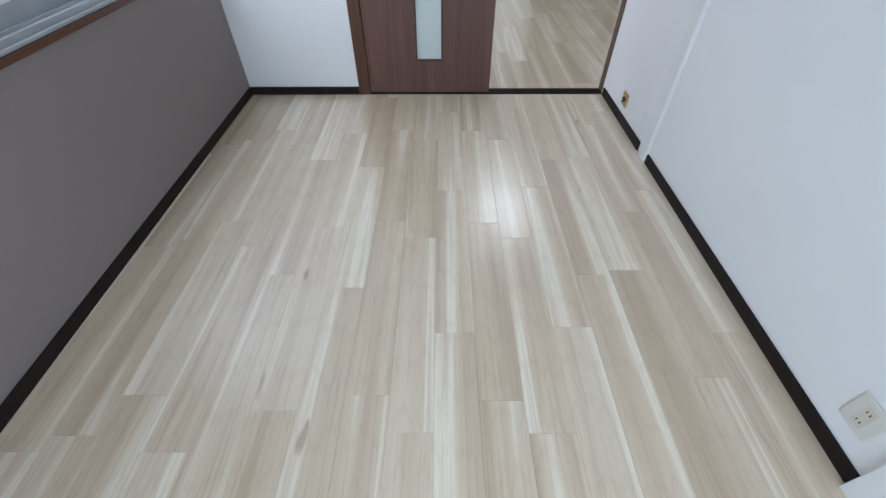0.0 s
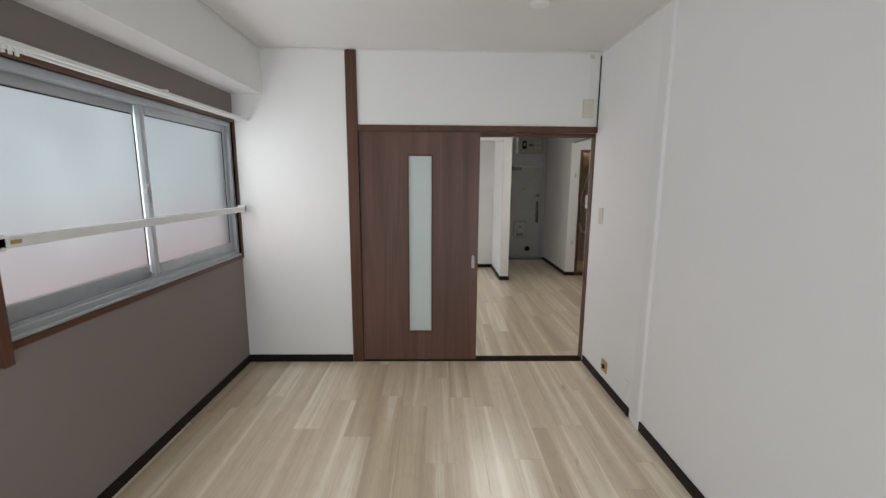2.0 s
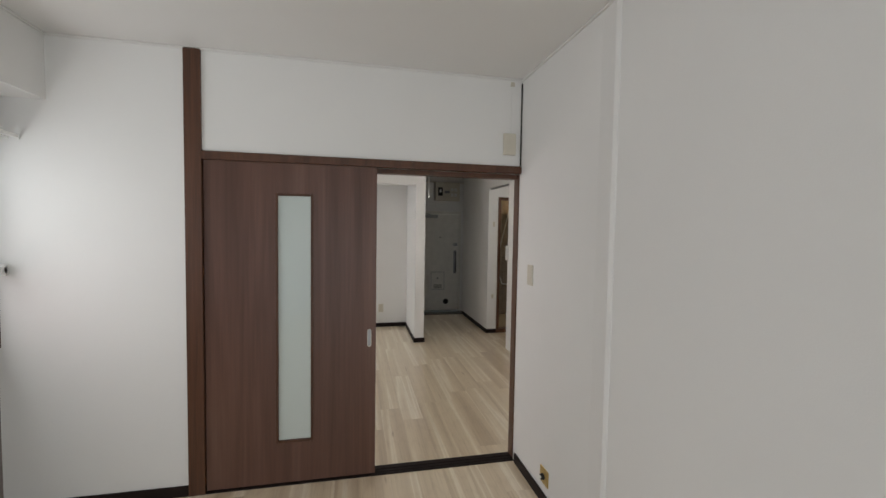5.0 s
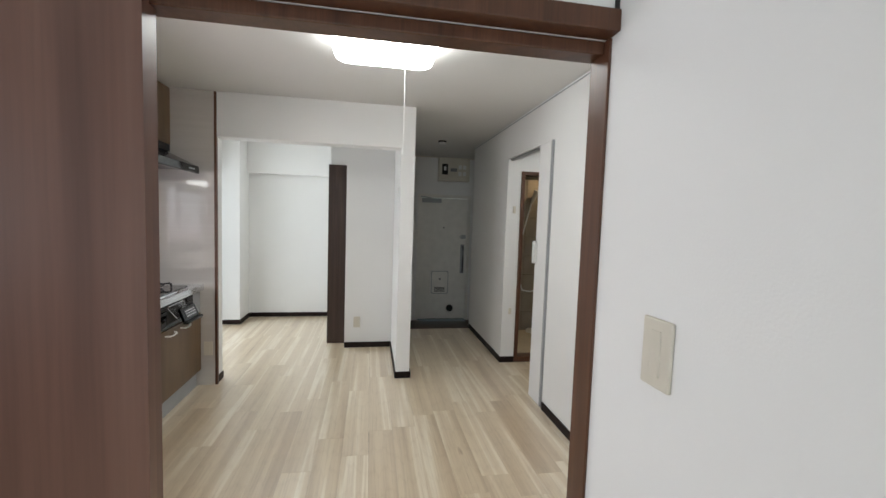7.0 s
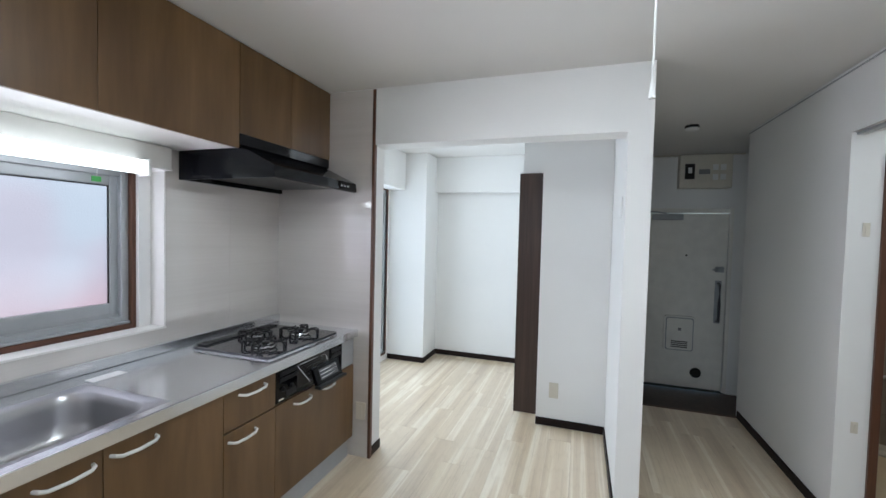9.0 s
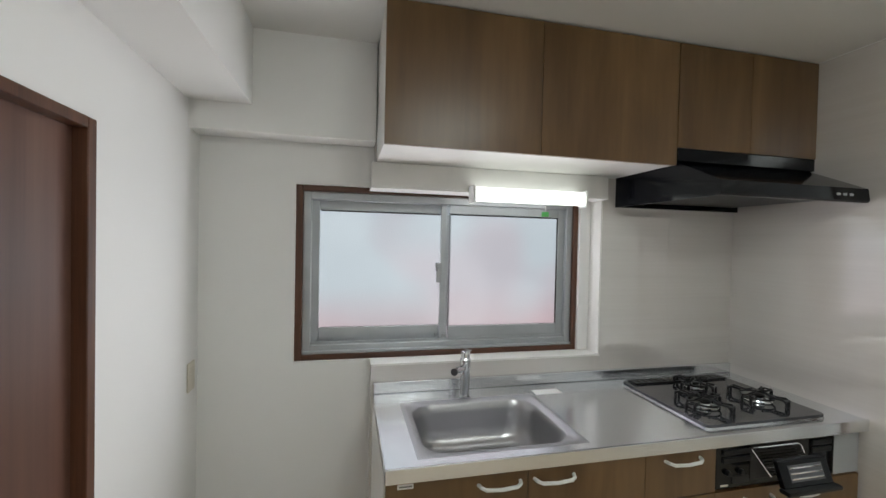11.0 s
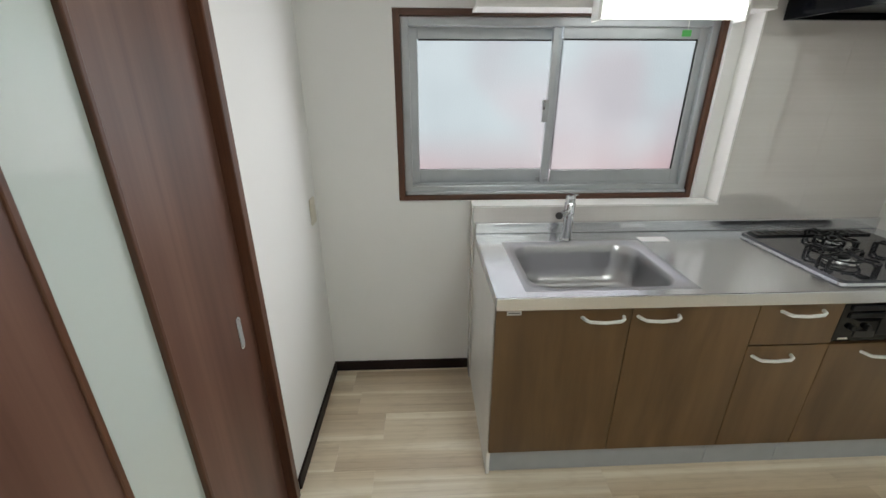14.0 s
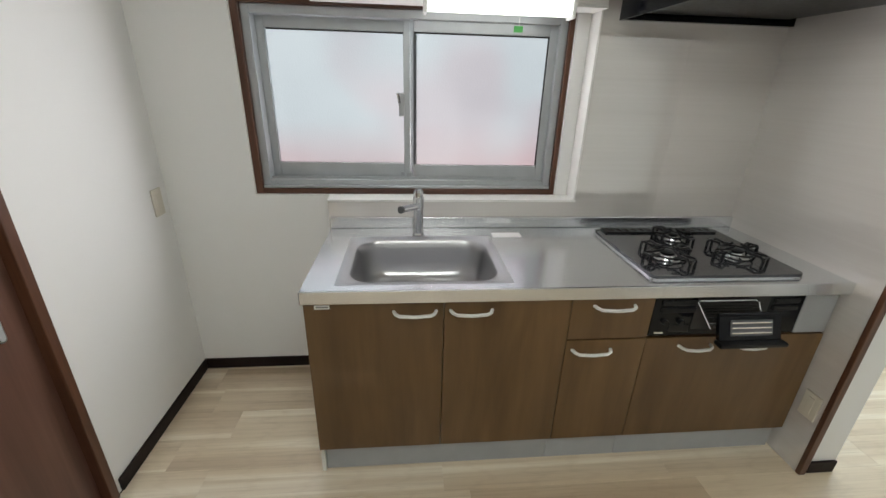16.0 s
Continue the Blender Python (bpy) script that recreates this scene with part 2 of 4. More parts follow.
def thing(name, at, label="", category="", group="", kind=""):
    ob = new(name)
    ob.empty_display_size = 0.05
    ob.location = at
    origin[ob] = Vector(at)
    return tagged(ob, label, category, group, kind)


def link_mesh(name, bm, mat, base):
    bmesh.ops.translate(bm, verts=bm.verts[:], vec=-base)
    bmesh.ops.recalc_face_normals(bm, faces=bm.faces[:])
    me = bpy.data.meshes.new(name)
    bm.to_mesh(me)
    bm.free()
    me.materials.append(mat)
    return new(name, me)


def part(name, bm, mat, parent, label=""):
    """One mesh, drawn in world metres, as a part of a thing or of a part."""
    ob = link_mesh(name, bm, mat, origin[parent])
    ob.parent = parent
    origin[ob] = origin[parent]
    return tagged(ob, label)


def solid(name, bm, mat, label="", category="", group="", kind="", at=None):
    """A thing of one mesh, its origin at its base."""
    xs = [v.co for v in bm.verts]
    if at is None:
        at = Vector((sum(c.x for c in xs) / len(xs), sum(c.y for c in xs) / len(xs), min(c.z for c in xs)))
    at = Vector(at)
    ob = link_mesh(name, bm, mat, at)
    ob.location = at
    origin[ob] = at
    return tagged(ob, label, category, group, kind)


def box(x0, x1, y0, y1, z0, z1, bevel=0.0, seg=2, bm=None):
    bm = bm or bmesh.new()
    made = bmesh.ops.create_cube(bm, size=1.0)["verts"]
    for v in made:
        v.co = Vector((x0 if v.co.x < 0 else x1, y0 if v.co.y < 0 else y1, z0 if v.co.z < 0 else z1))
    if bevel:
        edges = list({e for v in made for e in v.link_edges})
        bmesh.ops.bevel(bm, geom=edges, offset=bevel, segments=seg, affect="EDGES", profile=0.5)
    return bm


def prism(points, lo, hi, axis="z", bevel=0.0):
    """A flat outline pulled along an axis; the outline's two numbers are the other axes in order."""
    bm = bmesh.new()
    k = "xyz".index(axis)

    def at(p, d):
        c = list(p)
        c.insert(k, d)
        return bm.verts.new(c)
    a = [at(p, lo) for p in points]
    b = [at(p, hi) for p in points]
    bm.faces.new(a)
    bm.faces.new(b[::-1])
    for i in range(len(a)):
        j = (i + 1) % len(a)
        bm.faces.new((a[i], a[j], b[j], b[i]))
    if bevel:
        bmesh.ops.bevel(bm, geom=bm.edges[:], offset=bevel, segments=2, affect="EDGES", profile=0.5)
    return bm


def rod(p, q, r0, r1=None, n=16, bm=None):
    bm = bm or bmesh.new()
    p, q = Vector(p), Vector(q)
    d = q - p
    m = Matrix.Translation((p + q) / 2) @ d.to_track_quat("Z", "Y").to_matrix().to_4x4()
    bmesh.ops.create_cone(bm, cap_ends=True, segments=n, radius1=r0, radius2=r0 if r1 is None else r1, depth=d.length, matrix=m)
    return bm


def tube(points, r, n=10, bm=None):
    """A round bar bent through points."""
    bm = bm or bmesh.new()
    pts = [Vector(p) for p in points]
    rings = []
    for i, p in enumerate(pts):
        d = (pts[min(i + 1, len(pts) - 1)] - pts[max(i - 1, 0)]).normalized()
        q = d.to_track_quat("Z", "Y")
        rings.append([bm.verts.new(p + q @ Vector((r * math.cos(2 * math.pi * k / n), r * math.sin(2 * math.pi * k / n), 0))) for k in range(n)])
    for a, b in zip(rings, rings[1:]):
        for k in range(n):
            bm.faces.new((a[k], a[(k + 1) % n], b[(k + 1) % n], b[k]))
    bm.faces.new(rings[0])
    bm.faces.new(rings[-1][::-1])
    return bm


def rounded(x0, x1, y0, y1, r, k=6):
    pts = []
    for cx, cy, a in ((x1 - r, y1 - r, 0), (x0 + r, y1 - r, 90), (x0 + r, y0 + r, 180), (x1 - r, y0 + r, 270)):
        for i in range(k + 1):
            t = radians(a + 90 * i / k)
            pts.append((cx + r * math.cos(t), cy + r * math.sin(t)))
    return pts


def lathe(rings, centre, n=32):
    """Rings of (radius, z) about an upright axis."""
    bm = bmesh.new()
    loops = [[bm.verts.new((centre[0] + r * math.cos(2 * math.pi * k / n), centre[1] + r * math.sin(2 * math.pi * k / n), z)) for k in range(n)] for r, z in rings]
    for a, b in zip(loops, loops[1:]):
        for k in range(n):
            bm.faces.new((a[k], a[(k + 1) % n], b[(k + 1) % n], b[k]))
    bm.faces.new(loops[0])
    bm.faces.new(loops[-1][::-1])
    return bm


def wall(name, boxes, mat, label, extra=None):
    bm = extra or bmesh.new()
    for b in boxes:
        box(*b, bm=bm)
    return solid(name, bm, mat, label, "wall", kind="structure")


# ---- the structure ----
XL, XR, XRF = -1.445, 1.278, 1.278     # bedroom side walls
YP, YK = 3.335, 3.415                  # partition faces
XK, XP = -1.285, -1.19                 # kitchen outer wall, kitchen panel
XH = 2.12                              # kitchen and hall wall
YW = 6.145                             # end of the kitchen
H = 2.40
W1 = (1.55, 3.32, 0.885, 1.875)        # bedroom window opening: y, y, z, z
W2 = (3.84, 5.228, 1.002, 1.762)        # kitchen window opening
W3 = (6.75, 8.06, 0.10, 1.97)          # alcove window opening

wall("wall_bedroom_window", [(-1.60, XL, -0.7, W1[0], 0, H), (-1.60, XL, W1[1], YK, 0, H), (-1.60, XL, W1[0], W1[1], 0, W1[2]), (-1.60, XL, W1[0], W1[1], W1[3], H)],
     M_ACCENT, "taupe grey wallpapered accent wall under the wide window")
wall("beam_bedroom", [(XL, -1.215, -0.6, YP, 2.08, H)], M_WHITE, "white papered beam running above the bedroom window")
wall("wall_bedroom_right", [], M_WHITE, "white wallpapered wall with a slight step near the door",
     prism([(XR - 0.03, -0.7), (XR - 0.03, 0.60), (XR, 0.605), (XR, 2.0), (XRF, YP), (1.42, YP), (1.42, -0.7)], 0, H))
wall("wall_bedroom_back", [(-1.6, -0.95, -0.7, -0.6, 0, H), (0.85, 1.42, -0.7, -0.6, 0, H), (-0.95, 0.85, -0.7, -0.6, 1.95, H), (-0.95, 0.85, -0.7, -0.6, 0, 0.06)], M_WHITE, "plain white wallpapered back wall")
wall("wall_partition", [(XL, -0.605, YP, YK, 0, H), (-0.605, -0.527, 3.373, YK, 0, H), (-0.522, 1.2785, YP + 0.002, 3.373, 1.872, H), (-0.527, 1.2785, 3.373, YK, 1.826, H), (1.2785, XH, YP, YK, 0, H)], M_WHITE, "white wallpapered partition wall above and beside the sliding doors")
O2 = (W2[0] - 0.03, W2[1] + 0.02, W2[2] - 0.028, W2[3] + 0.026)   # wall opening around the casing
wall("wall_kitchen_window", [(-1.45, XK, YK, O2[0], 0, H), (-1.45, XK, O2[1], YW, 0, H), (-1.45, XK, O2[0], O2[1], 0, O2[2]), (-1.45, XK, O2[0], O2[1], O2[3], H)],
     M_WHITE, "white wallpapered kitchen wall with a sliding window")
wall("beam_kitchen", [(XK, -1.155, YK, 4.155, 1.975, H)], M_WHITE, "white papered beam above the kitchen window")
wall("duct_box", [(-1.155, -0.2, YK, 3.65, 2.088, H)], M_WHITE, "white papered boxed duct under the kitchen ceiling")
wall("wall_kitchen_panel", [(XK, XP, 5.314, YW, 0, H), (XK, XP, 4.157, 5.32, 0, 0.968), (XK, XP - 0.001, 4.157, 5.32, 1.80, 2.0), (XK, XP, 4.157, 5.32, 2.0, H)],
     M_PANEL, "glossy pale grey kitchen splashback panels around the window recess")
wall("wall_wing", [(-1.45, -0.462, YW, 6.30, 0, H)], M_WHITE, "white wing wall at the end of the kitchen counter")
wall("wall_wing_panel", [(XP, -0.465, YW - 0.005, YW, 0, 2.395)], M_PANEL, "glossy pale grey splashback panel on the wing wall")
wall("wall_header", [(-0.462, 1.035, YW, 6.30, 2.045, H)], M_WHITE, "white papered header over the alcove opening")
wall("wall_fin", [(1.035, 1.156, YW, 8.87, 0, H)], M_WHITE, "white papered partition between alcove and entrance hall")
wall("wall_closet", [(0.525, 1.035, 7.07, 8.55, 0, H), (0.345, 0.525, 7.285, 8.55, 0, H)], M_WHITE, "white papered closet wall in the alcove")
wall("wall_alcove_back", [(-1.45, 1.035, 8.55, 8.7, 0, H), (-0.86, 0.345, 8.46, 8.55, 1.985, H)], M_WHITE, "white papered alcove back wall with a shallow beam")
wall("column_alcove", [(-1.31, -0.86, 8.14, 8.55, 0, H)], M_WHITE, "white papered corner column in the alcove")
wall("wall_alcove_window", [(-1.45, -1.31, 6.30, W3[0], 0, H), (-1.45, -1.31, W3[1], 8.55, 0, H), (-1.45, -1.31, W3[0], W3[1], 0, W3[2]), (-1.45, -1.31, W3[0], W3[1], W3[3], H), (-1.31, -1.12, 6.30, 8.14, 1.985, H)],
     M_WHITE, "white papered alcove wall with a tall window")
wall("wall_hall", [(XH, 2.24, YK, 5.43, 0, H), (XH, 2.24, 5.43, 6.47, 2.06, H), (XH, 2.24, 6.47, 7.85, 0, H)], M_WHITE, "white wallpapered hall wall with the washroom opening")
wall("wall_washroom", [(2.24, 2.275, 6.472, 6.57, 0, H), (2.275, 2.95, 6.472, 6.57, 1.93, H), (2.95, 3.5, 6.472, 6.57, 0, H), (3.5, 3.6, 5.3, 6.57, 0, H), (2.24, 3.6, 5.3, 5.41, 0, H)], M_WHITE, "white papered washroom walls around the bathroom door")
wall("wall_entrance", [(1.156, 1.50, 8.85, 9.0, -0.16, H), (2.335, 2.55, 8.85, 9.0, -0.16, H), (1.50, 2.335, 8.85, 9.0, 1.83, H), (2.45, 2.55, 7.85, 8.85, -0.16, H), (2.24, 2.55, 7.75, 7.85, -0.16, H)], M_WHITE, "white papered entrance wall around the steel front door")

bm = box(-1.6, 1.42, -0.7, YP, H, 2.5)
solid("ceiling_bedroom", bm, M_CEIL, "off-white papered bedroom ceiling", "ceiling", kind="structure")
bm = box(-1.6, 3.6, YP, 9.0, H, 2.5)
solid("ceiling_kitchen", bm, M_CEIL, "off-white papered kitchen and hall ceiling", "ceiling", kind="structure")


def strip(name, parts_, mat, label, bevel=0.003):
    bm = bmesh.new()
    for p in parts_:
        box(*p, bevel=bevel, bm=bm)
    return solid(name, bm, mat, label, "trim", kind="structure")


B, T = 0.06, 0.011
for run in [
    [(XL, XL + T, -0.6, YP, 0, B)], [(XL + T, -0.607, YP - T, YP, 0, B)],
    [(XR - T, XR, 0.61, 2.37, 0, B)], [(XRF - T, XRF, 2.51, YP - 0.02, 0, B)],
    [(XK, XK + T, YK, 4.157, 0, B)], [(XK + T, -0.55, YK, YK + T, 0, B)],
    [(-0.462, -0.462 + T, YW + 0.03, 6.30, 0, B)],
    [(1.03 - T + 0.005, 1.156 + T, YW - T, YW, 0, B)], [(1.035 - T, 1.035, YW, 7.07, 0, B)], [(0.525, 1.035 - T, 7.07 - T, 7.07, 0, B)],
    [(1.156, 1.156 + T, YW, 7.8, 0, B)],
    [(-1.31, -0.86 + T, 8.14 - T, 8.14, 0, B)], [(-0.86, -0.86 + T, 8.14, 8.55, 0, B)], [(-0.849, 0.345, 8.55 - T, 8.55, 0, B)],
    [(XH - T, XH, YK + T, 5.42, 0, B)], [(XH - T, XH, 6.47, 7.80, 0, B)], [(XH - T, 2.262, 6.47 - T, 6.47, 0, B)],
    [(1.33, XH - T, YK, YK + T, 0, B)]]:
    strip("baseboard", run, M_BASE, "dark brown vinyl baseboard along the wall")
for run in [[(XL, XRF, YP - 0.012, YP, H - 0.012, H)], [(XR - 0.012, XR, 0.61, YP - 0.012, H - 0.012, H)], [(-1.215, -1.203, -0.6, YP - 0.012, H - 0.012, H)]]:
    strip("trim_ceiling_edge", run, M_CEIL, "thin off-white ceiling edge trim")
strip("trim_hall_edge", [(XH - 0.006, XH, YK, 7.85, H - 0.022, H - 0.016)], M_GREY, "thin grey joint line under the ceiling", 0.0)
solid("trim_wall_step", prism([(XR + 0.001, 2.372), (XR - 0.004, 2.374), (XR - 0.012, 2.39), (XR - 0.012, 2.395), (XR + 0.001, 2.508)], 0, H - 0.013), M_WHITE, "white papered tapering pilaster at the wall step", "trim", kind="structure")
strip("trim_wall_gap", [(1.269, 1.277, YP - 0.004, YP + 0.001, 1.872, 2.375)], M_DARK, "dark shadow gap above the door jamb", 0.0)
strip("trim_wing_edge", [(-0.465, -0.445, YW - 0.008, YW + 0.022, 0, 2.395)], M_BROWN, "brown timber edge strip on the wing wall")

# sliding door frame between bedroom and kitchen
YM = 3.372
strip("trim_door_post", [(-0.605, -0.522, YP - 0.012, YM, 0, H - 0.002)], M_BROWN, "reddish-brown timber post reaching the ceiling")
strip("trim_door_head", [(-0.522, 1.278, YP - 0.012, YM, 1.826, 1.87)], M_BROWN, "reddish-brown timber door head with sliding track")
strip("trim_door_jamb", [(1.272, 1.2785, YP + 0.018, YK + 0.012, 0, 1.825), (1.279, 1.30, YK, YK + 0.011, 0, 1.825)], M_BROWN, "reddish-brown timber door jamb", 0.002)
strip("trim_door_post_kitchen", [(-0.527, -0.492, YM, YK + 0.012, 0, 1.825)], M_BROWN, "reddish-brown timber door casing on the kitchen side")
strip("trim_door_head_kitchen", [(-0.492, 1.272, YM, YK + 0.012, 1.797, 1.825)], M_BROWN, "reddish-brown timber head on the kitchen side")
strip("trim_door_track", [(-0.52, 1.271, YP - 0.006, YK + 0.006, 0.0, 0.008), (-0.52, 1.271, YP + 0.012, YP + 0.02, 0.008, 0.012), (-0.52, 1.271, YP + 0.042, YP + 0.05, 0.008, 0.012)], M_BASE, "dark brown sliding door threshold with two rails", 0.0)


def sliding_door(name, x0, x1, y0, y1, gx0, gx1, pull_x, side, z1, g1):
    d = thing(name, ((x0 + x1) / 2, (y0 + y1) / 2, 0.012), "walnut veneer sliding door with a narrow frosted glass strip", "door", "sliding doors", "structure")
    z0, g0 = 0.013, 0.245
    bm = bmesh.new()
    for b in ((x0, gx0, y0, y1, z0, z1), (gx1, x1, y0, y1, z0, z1), (gx0, gx1, y0, y1, z0, g0), (gx0, gx1, y0, y1, g1, z1)):
        box(*b, bm=bm)
    part("door_panel", bm, M_DOOR, d)
    bm = bmesh.new()
    e = 0.014
    for b in ((gx0, gx0 + e, y0 - 0.004, y1 + 0.004, g0, g1), (gx1 - e, gx1, y0 - 0.004, y1 + 0.004, g0, g1), (gx0 + e, gx1 - e, y0 - 0.004, y1 + 0.004, g0, g0 + e), (gx0 + e, gx1 - e, y0 - 0.004, y1 + 0.004, g1 - e, g1)):
        box(*b, bevel=0.003, bm=bm)
    part("glazing_bead", bm, M_BROWN, d)
    part("pane", box(gx0 + e, gx1 - e, (y0 + y1) / 2 - 0.003, (y0 + y1) / 2 + 0.003, g0 + e, g1 - e), M_DOORGLASS, d, "milky frosted glass strip")
    ys = (y0 - 0.003, y0 + 0.002) if side < 0 else (y1 - 0.002, y1 + 0.003)
    pull = part("pull", prism(rounded(pull_x - 0.012, pull_x + 0.012, 0.78, 0.885, 0.0115), ys[0], ys[1], "y"), M_CHROME, d, "satin chrome recessed pull")
    ys = (y0 - 0.0045, y0) if side < 0 else (y1, y1 + 0.0045)
    part("pull_recess", prism(rounded(pull_x - 0.0085, pull_x + 0.0085, 0.785, 0.88, 0.0083), ys[0], ys[1], "y"), M_GREY, pull)
    return d


sliding_door("door_1", -0.518, 0.395, YP + 0.004, YP + 0.029, -0.16, 0.042, 0.357, -1, 1.825, 1.66)
sliding_door("door_2", -0.491, 0.392, YP + 0.033, YP + 0.058, -0.118, 0.09, -0.405, 1, 1.796, 1.636)


# ---- windows ----
def sliding_window(name, x, y0, y1, z0, z1, back, label, glass, lip):
    """A two-sash aluminium window in a wall that faces +x; x: the wall's face."""
    w = thing(name, (x, (y0 + y1) / 2, z0), label, "window", kind="structure")
    f = 0.035
    fx0, fx1 = x - 0.105, x - 0.012
    for nm, b in (("window_frame", (fx0, fx1, y0, y0 + f, z0, z1)), ("window_frame", (fx0, fx1, y1 - f, y1, z0, z1)),
                  ("window_frame", (fx0, fx1, y0 + f, y1 - f, z0, z0 + f)), ("window_frame", (fx0, fx1, y0 + f, y1 - f, z1 - f, z1))):
        part(nm, box(*b, bevel=0.003), M_ALU, w)
    part("window_frame", box(fx1 - 0.022, fx1 - 0.017, y0 + f, y1 - f, z0 + f, z0 + f + 0.012), M_ALU, w)
    part("window_sill", box(fx1, x + 0.006, y0 + 0.004, y1 - 0.004, z0 - 0.002, z0 + 0.012, 0.003), M_ALU, w)
    mid = (y0 + y1) / 2
    for k, (a, b, sx) in enumerate(((y0 + f - 0.01, mid + 0.03, x - 0.088), (mid - 0.03, y1 - f + 0.01, x - 0.05))):
        sash = part("sash", box(sx - 0.012, sx + 0.012, a, a + (0.045 if k == 0 else 0.03), z0 + f - 0.005, z1 - f + 0.005, 0.003), M_ALU, w)
        part("stile", box(sx - 0.012, sx + 0.012, b - (0.03 if k == 0 else 0.045), b, z0 + f - 0.005, z1 - f + 0.005, 0.003), M_ALU, sash)
        part("rail", box(sx - 0.012, sx + 0.012, a + 0.045, b - 0.045, z0 + f - 0.005, z0 + f + 0.07, 0.003), M_ALU, sash)
        part("rail", box(sx - 0.012, sx + 0.012, a + 0.045, b - 0.045, z1 - f - 0.045, z1 - f + 0.005, 0.003), M_ALU, sash)
        part("gasket", box(sx + 0.003, sx + 0.006, b - 0.051, b - 0.045, z0 + f + 0.07, z1 - f - 0.045), M_DARK, sash)
        part("gasket", box(sx + 0.003, sx + 0.006, a + 0.051, b - 0.051, z1 - f - 0.051, z1 - f - 0.045), M_DARK, sash)
        p = part("pane", box(sx - 0.003, sx + 0.002, a + 0.045, b - 0.045, z0 + f + 0.07, z1 - f - 0.045), glass, sash, "frosted patterned wire glass pane")
        p.visible_shadow = False
        part("latch", box(sx + 0.012, sx + 0.02, (b - 0.075) if k == 0 else (a + 0.012), (b - 0.03) if k == 0 else (a + 0.035), z0 + f + 0.012, z0 + f + 0.03, 0.002), M_GREY, sash)
    lock = part("crescent_lock", box(x - 0.038, x - 0.02, mid - 0.052, mid - 0.026, (z0 + z1) / 2 - 0.05, (z0 + z1) / 2 + 0.05, 0.004), M_GREY, w, "grey crescent lock")
    part("lever", rod((x - 0.026, mid - 0.05, (z0 + z1) / 2 + 0.01), (x - 0.012, mid - 0.056, (z0 + z1) / 2 + 0.052), 0.008), M_CHROME, lock)
    for b, m in (((x - 0.1, x + lip, y0 - 0.032, y0, z0 - 0.03, z1 + 0.028), M_BROWN), ((x - 0.1, x + lip, y1, y1 + 0.022, z0 - 0.03, z1 + 0.028), M_BROWN),
                 ((x - 0.1, x + lip, y0, y1, z0 - 0.03, z0 - 0.003), M_BROWNH), ((x - 0.1, x + lip, y0, y1, z1, z1 + 0.028), M_BROWNH)):
        part("casing", box(*b, bevel=0.003), m, w, "reddish-brown timber casing")
    bm = bmesh.new()
    v = [bm.verts.new(c) for c in ((x - 0.125, y0, z0), (x - 0.125, y1, z0), (x - 0.125, y1, z1), (x - 0.125, y0, z1))]
    bm.faces.new(v)
    solid("backdrop", bm, back, "bright daylight and a pink wall beyond the pane", "backdrop", kind="structure")
    return w


sliding_window("window_1", XL, *W1, M_OUT1, "wide frosted aluminium sliding window with brown casing, closed", M_PANE, 0.012)
sliding_window("window_2", XK - 0.032, *W2, M_OUT2, "frosted aluminium kitchen sliding window with brown casing, closed", M_PANE2, 0.012)
sliding_window("window_3", -1.31, *W3, M_OUT3, "tall frosted aluminium alcove window, closed", M_PANE, 0.006)
strip("trim_window_end", [(XL, XL + 0.03, 1.512, 1.549, 0.81, 1.91)], M_BROWN, "brown timber upright at the end of the window")

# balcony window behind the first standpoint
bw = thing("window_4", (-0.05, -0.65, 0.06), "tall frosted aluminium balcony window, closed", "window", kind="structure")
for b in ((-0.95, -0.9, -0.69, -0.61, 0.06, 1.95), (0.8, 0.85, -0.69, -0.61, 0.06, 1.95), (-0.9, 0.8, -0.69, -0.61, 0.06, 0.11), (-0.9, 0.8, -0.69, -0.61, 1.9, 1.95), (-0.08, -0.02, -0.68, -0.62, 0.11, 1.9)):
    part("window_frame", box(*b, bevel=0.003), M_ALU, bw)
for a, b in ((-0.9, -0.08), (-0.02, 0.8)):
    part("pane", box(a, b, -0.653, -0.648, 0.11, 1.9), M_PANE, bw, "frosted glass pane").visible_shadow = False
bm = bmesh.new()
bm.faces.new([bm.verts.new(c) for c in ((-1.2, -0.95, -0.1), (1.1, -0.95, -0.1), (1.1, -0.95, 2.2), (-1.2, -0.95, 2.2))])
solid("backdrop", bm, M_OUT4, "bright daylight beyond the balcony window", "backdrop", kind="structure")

# ---- bedroom things ----
bar = thing("window_guard_bar", (-1.39, 2.44, 1.22), "white metal guard bar across the bedroom window", "guard bar")
part("bar", box(-1.402, -1.378, 1.44, 3.315, 1.222, 1.262, 0.005), M_WHITEPL, bar)
for y in (1.53, 3.30):
    part("bracket", box(XL + 0.012, -1.378, y - 0.012, y + 0.018, 1.214, 1.27, 0.004), M_WHITEPL, bar)
part("sticker", box(-1.378, -1.3775, 1.56, 1.60, 1.236, 1.25), M_GOLD, bar)

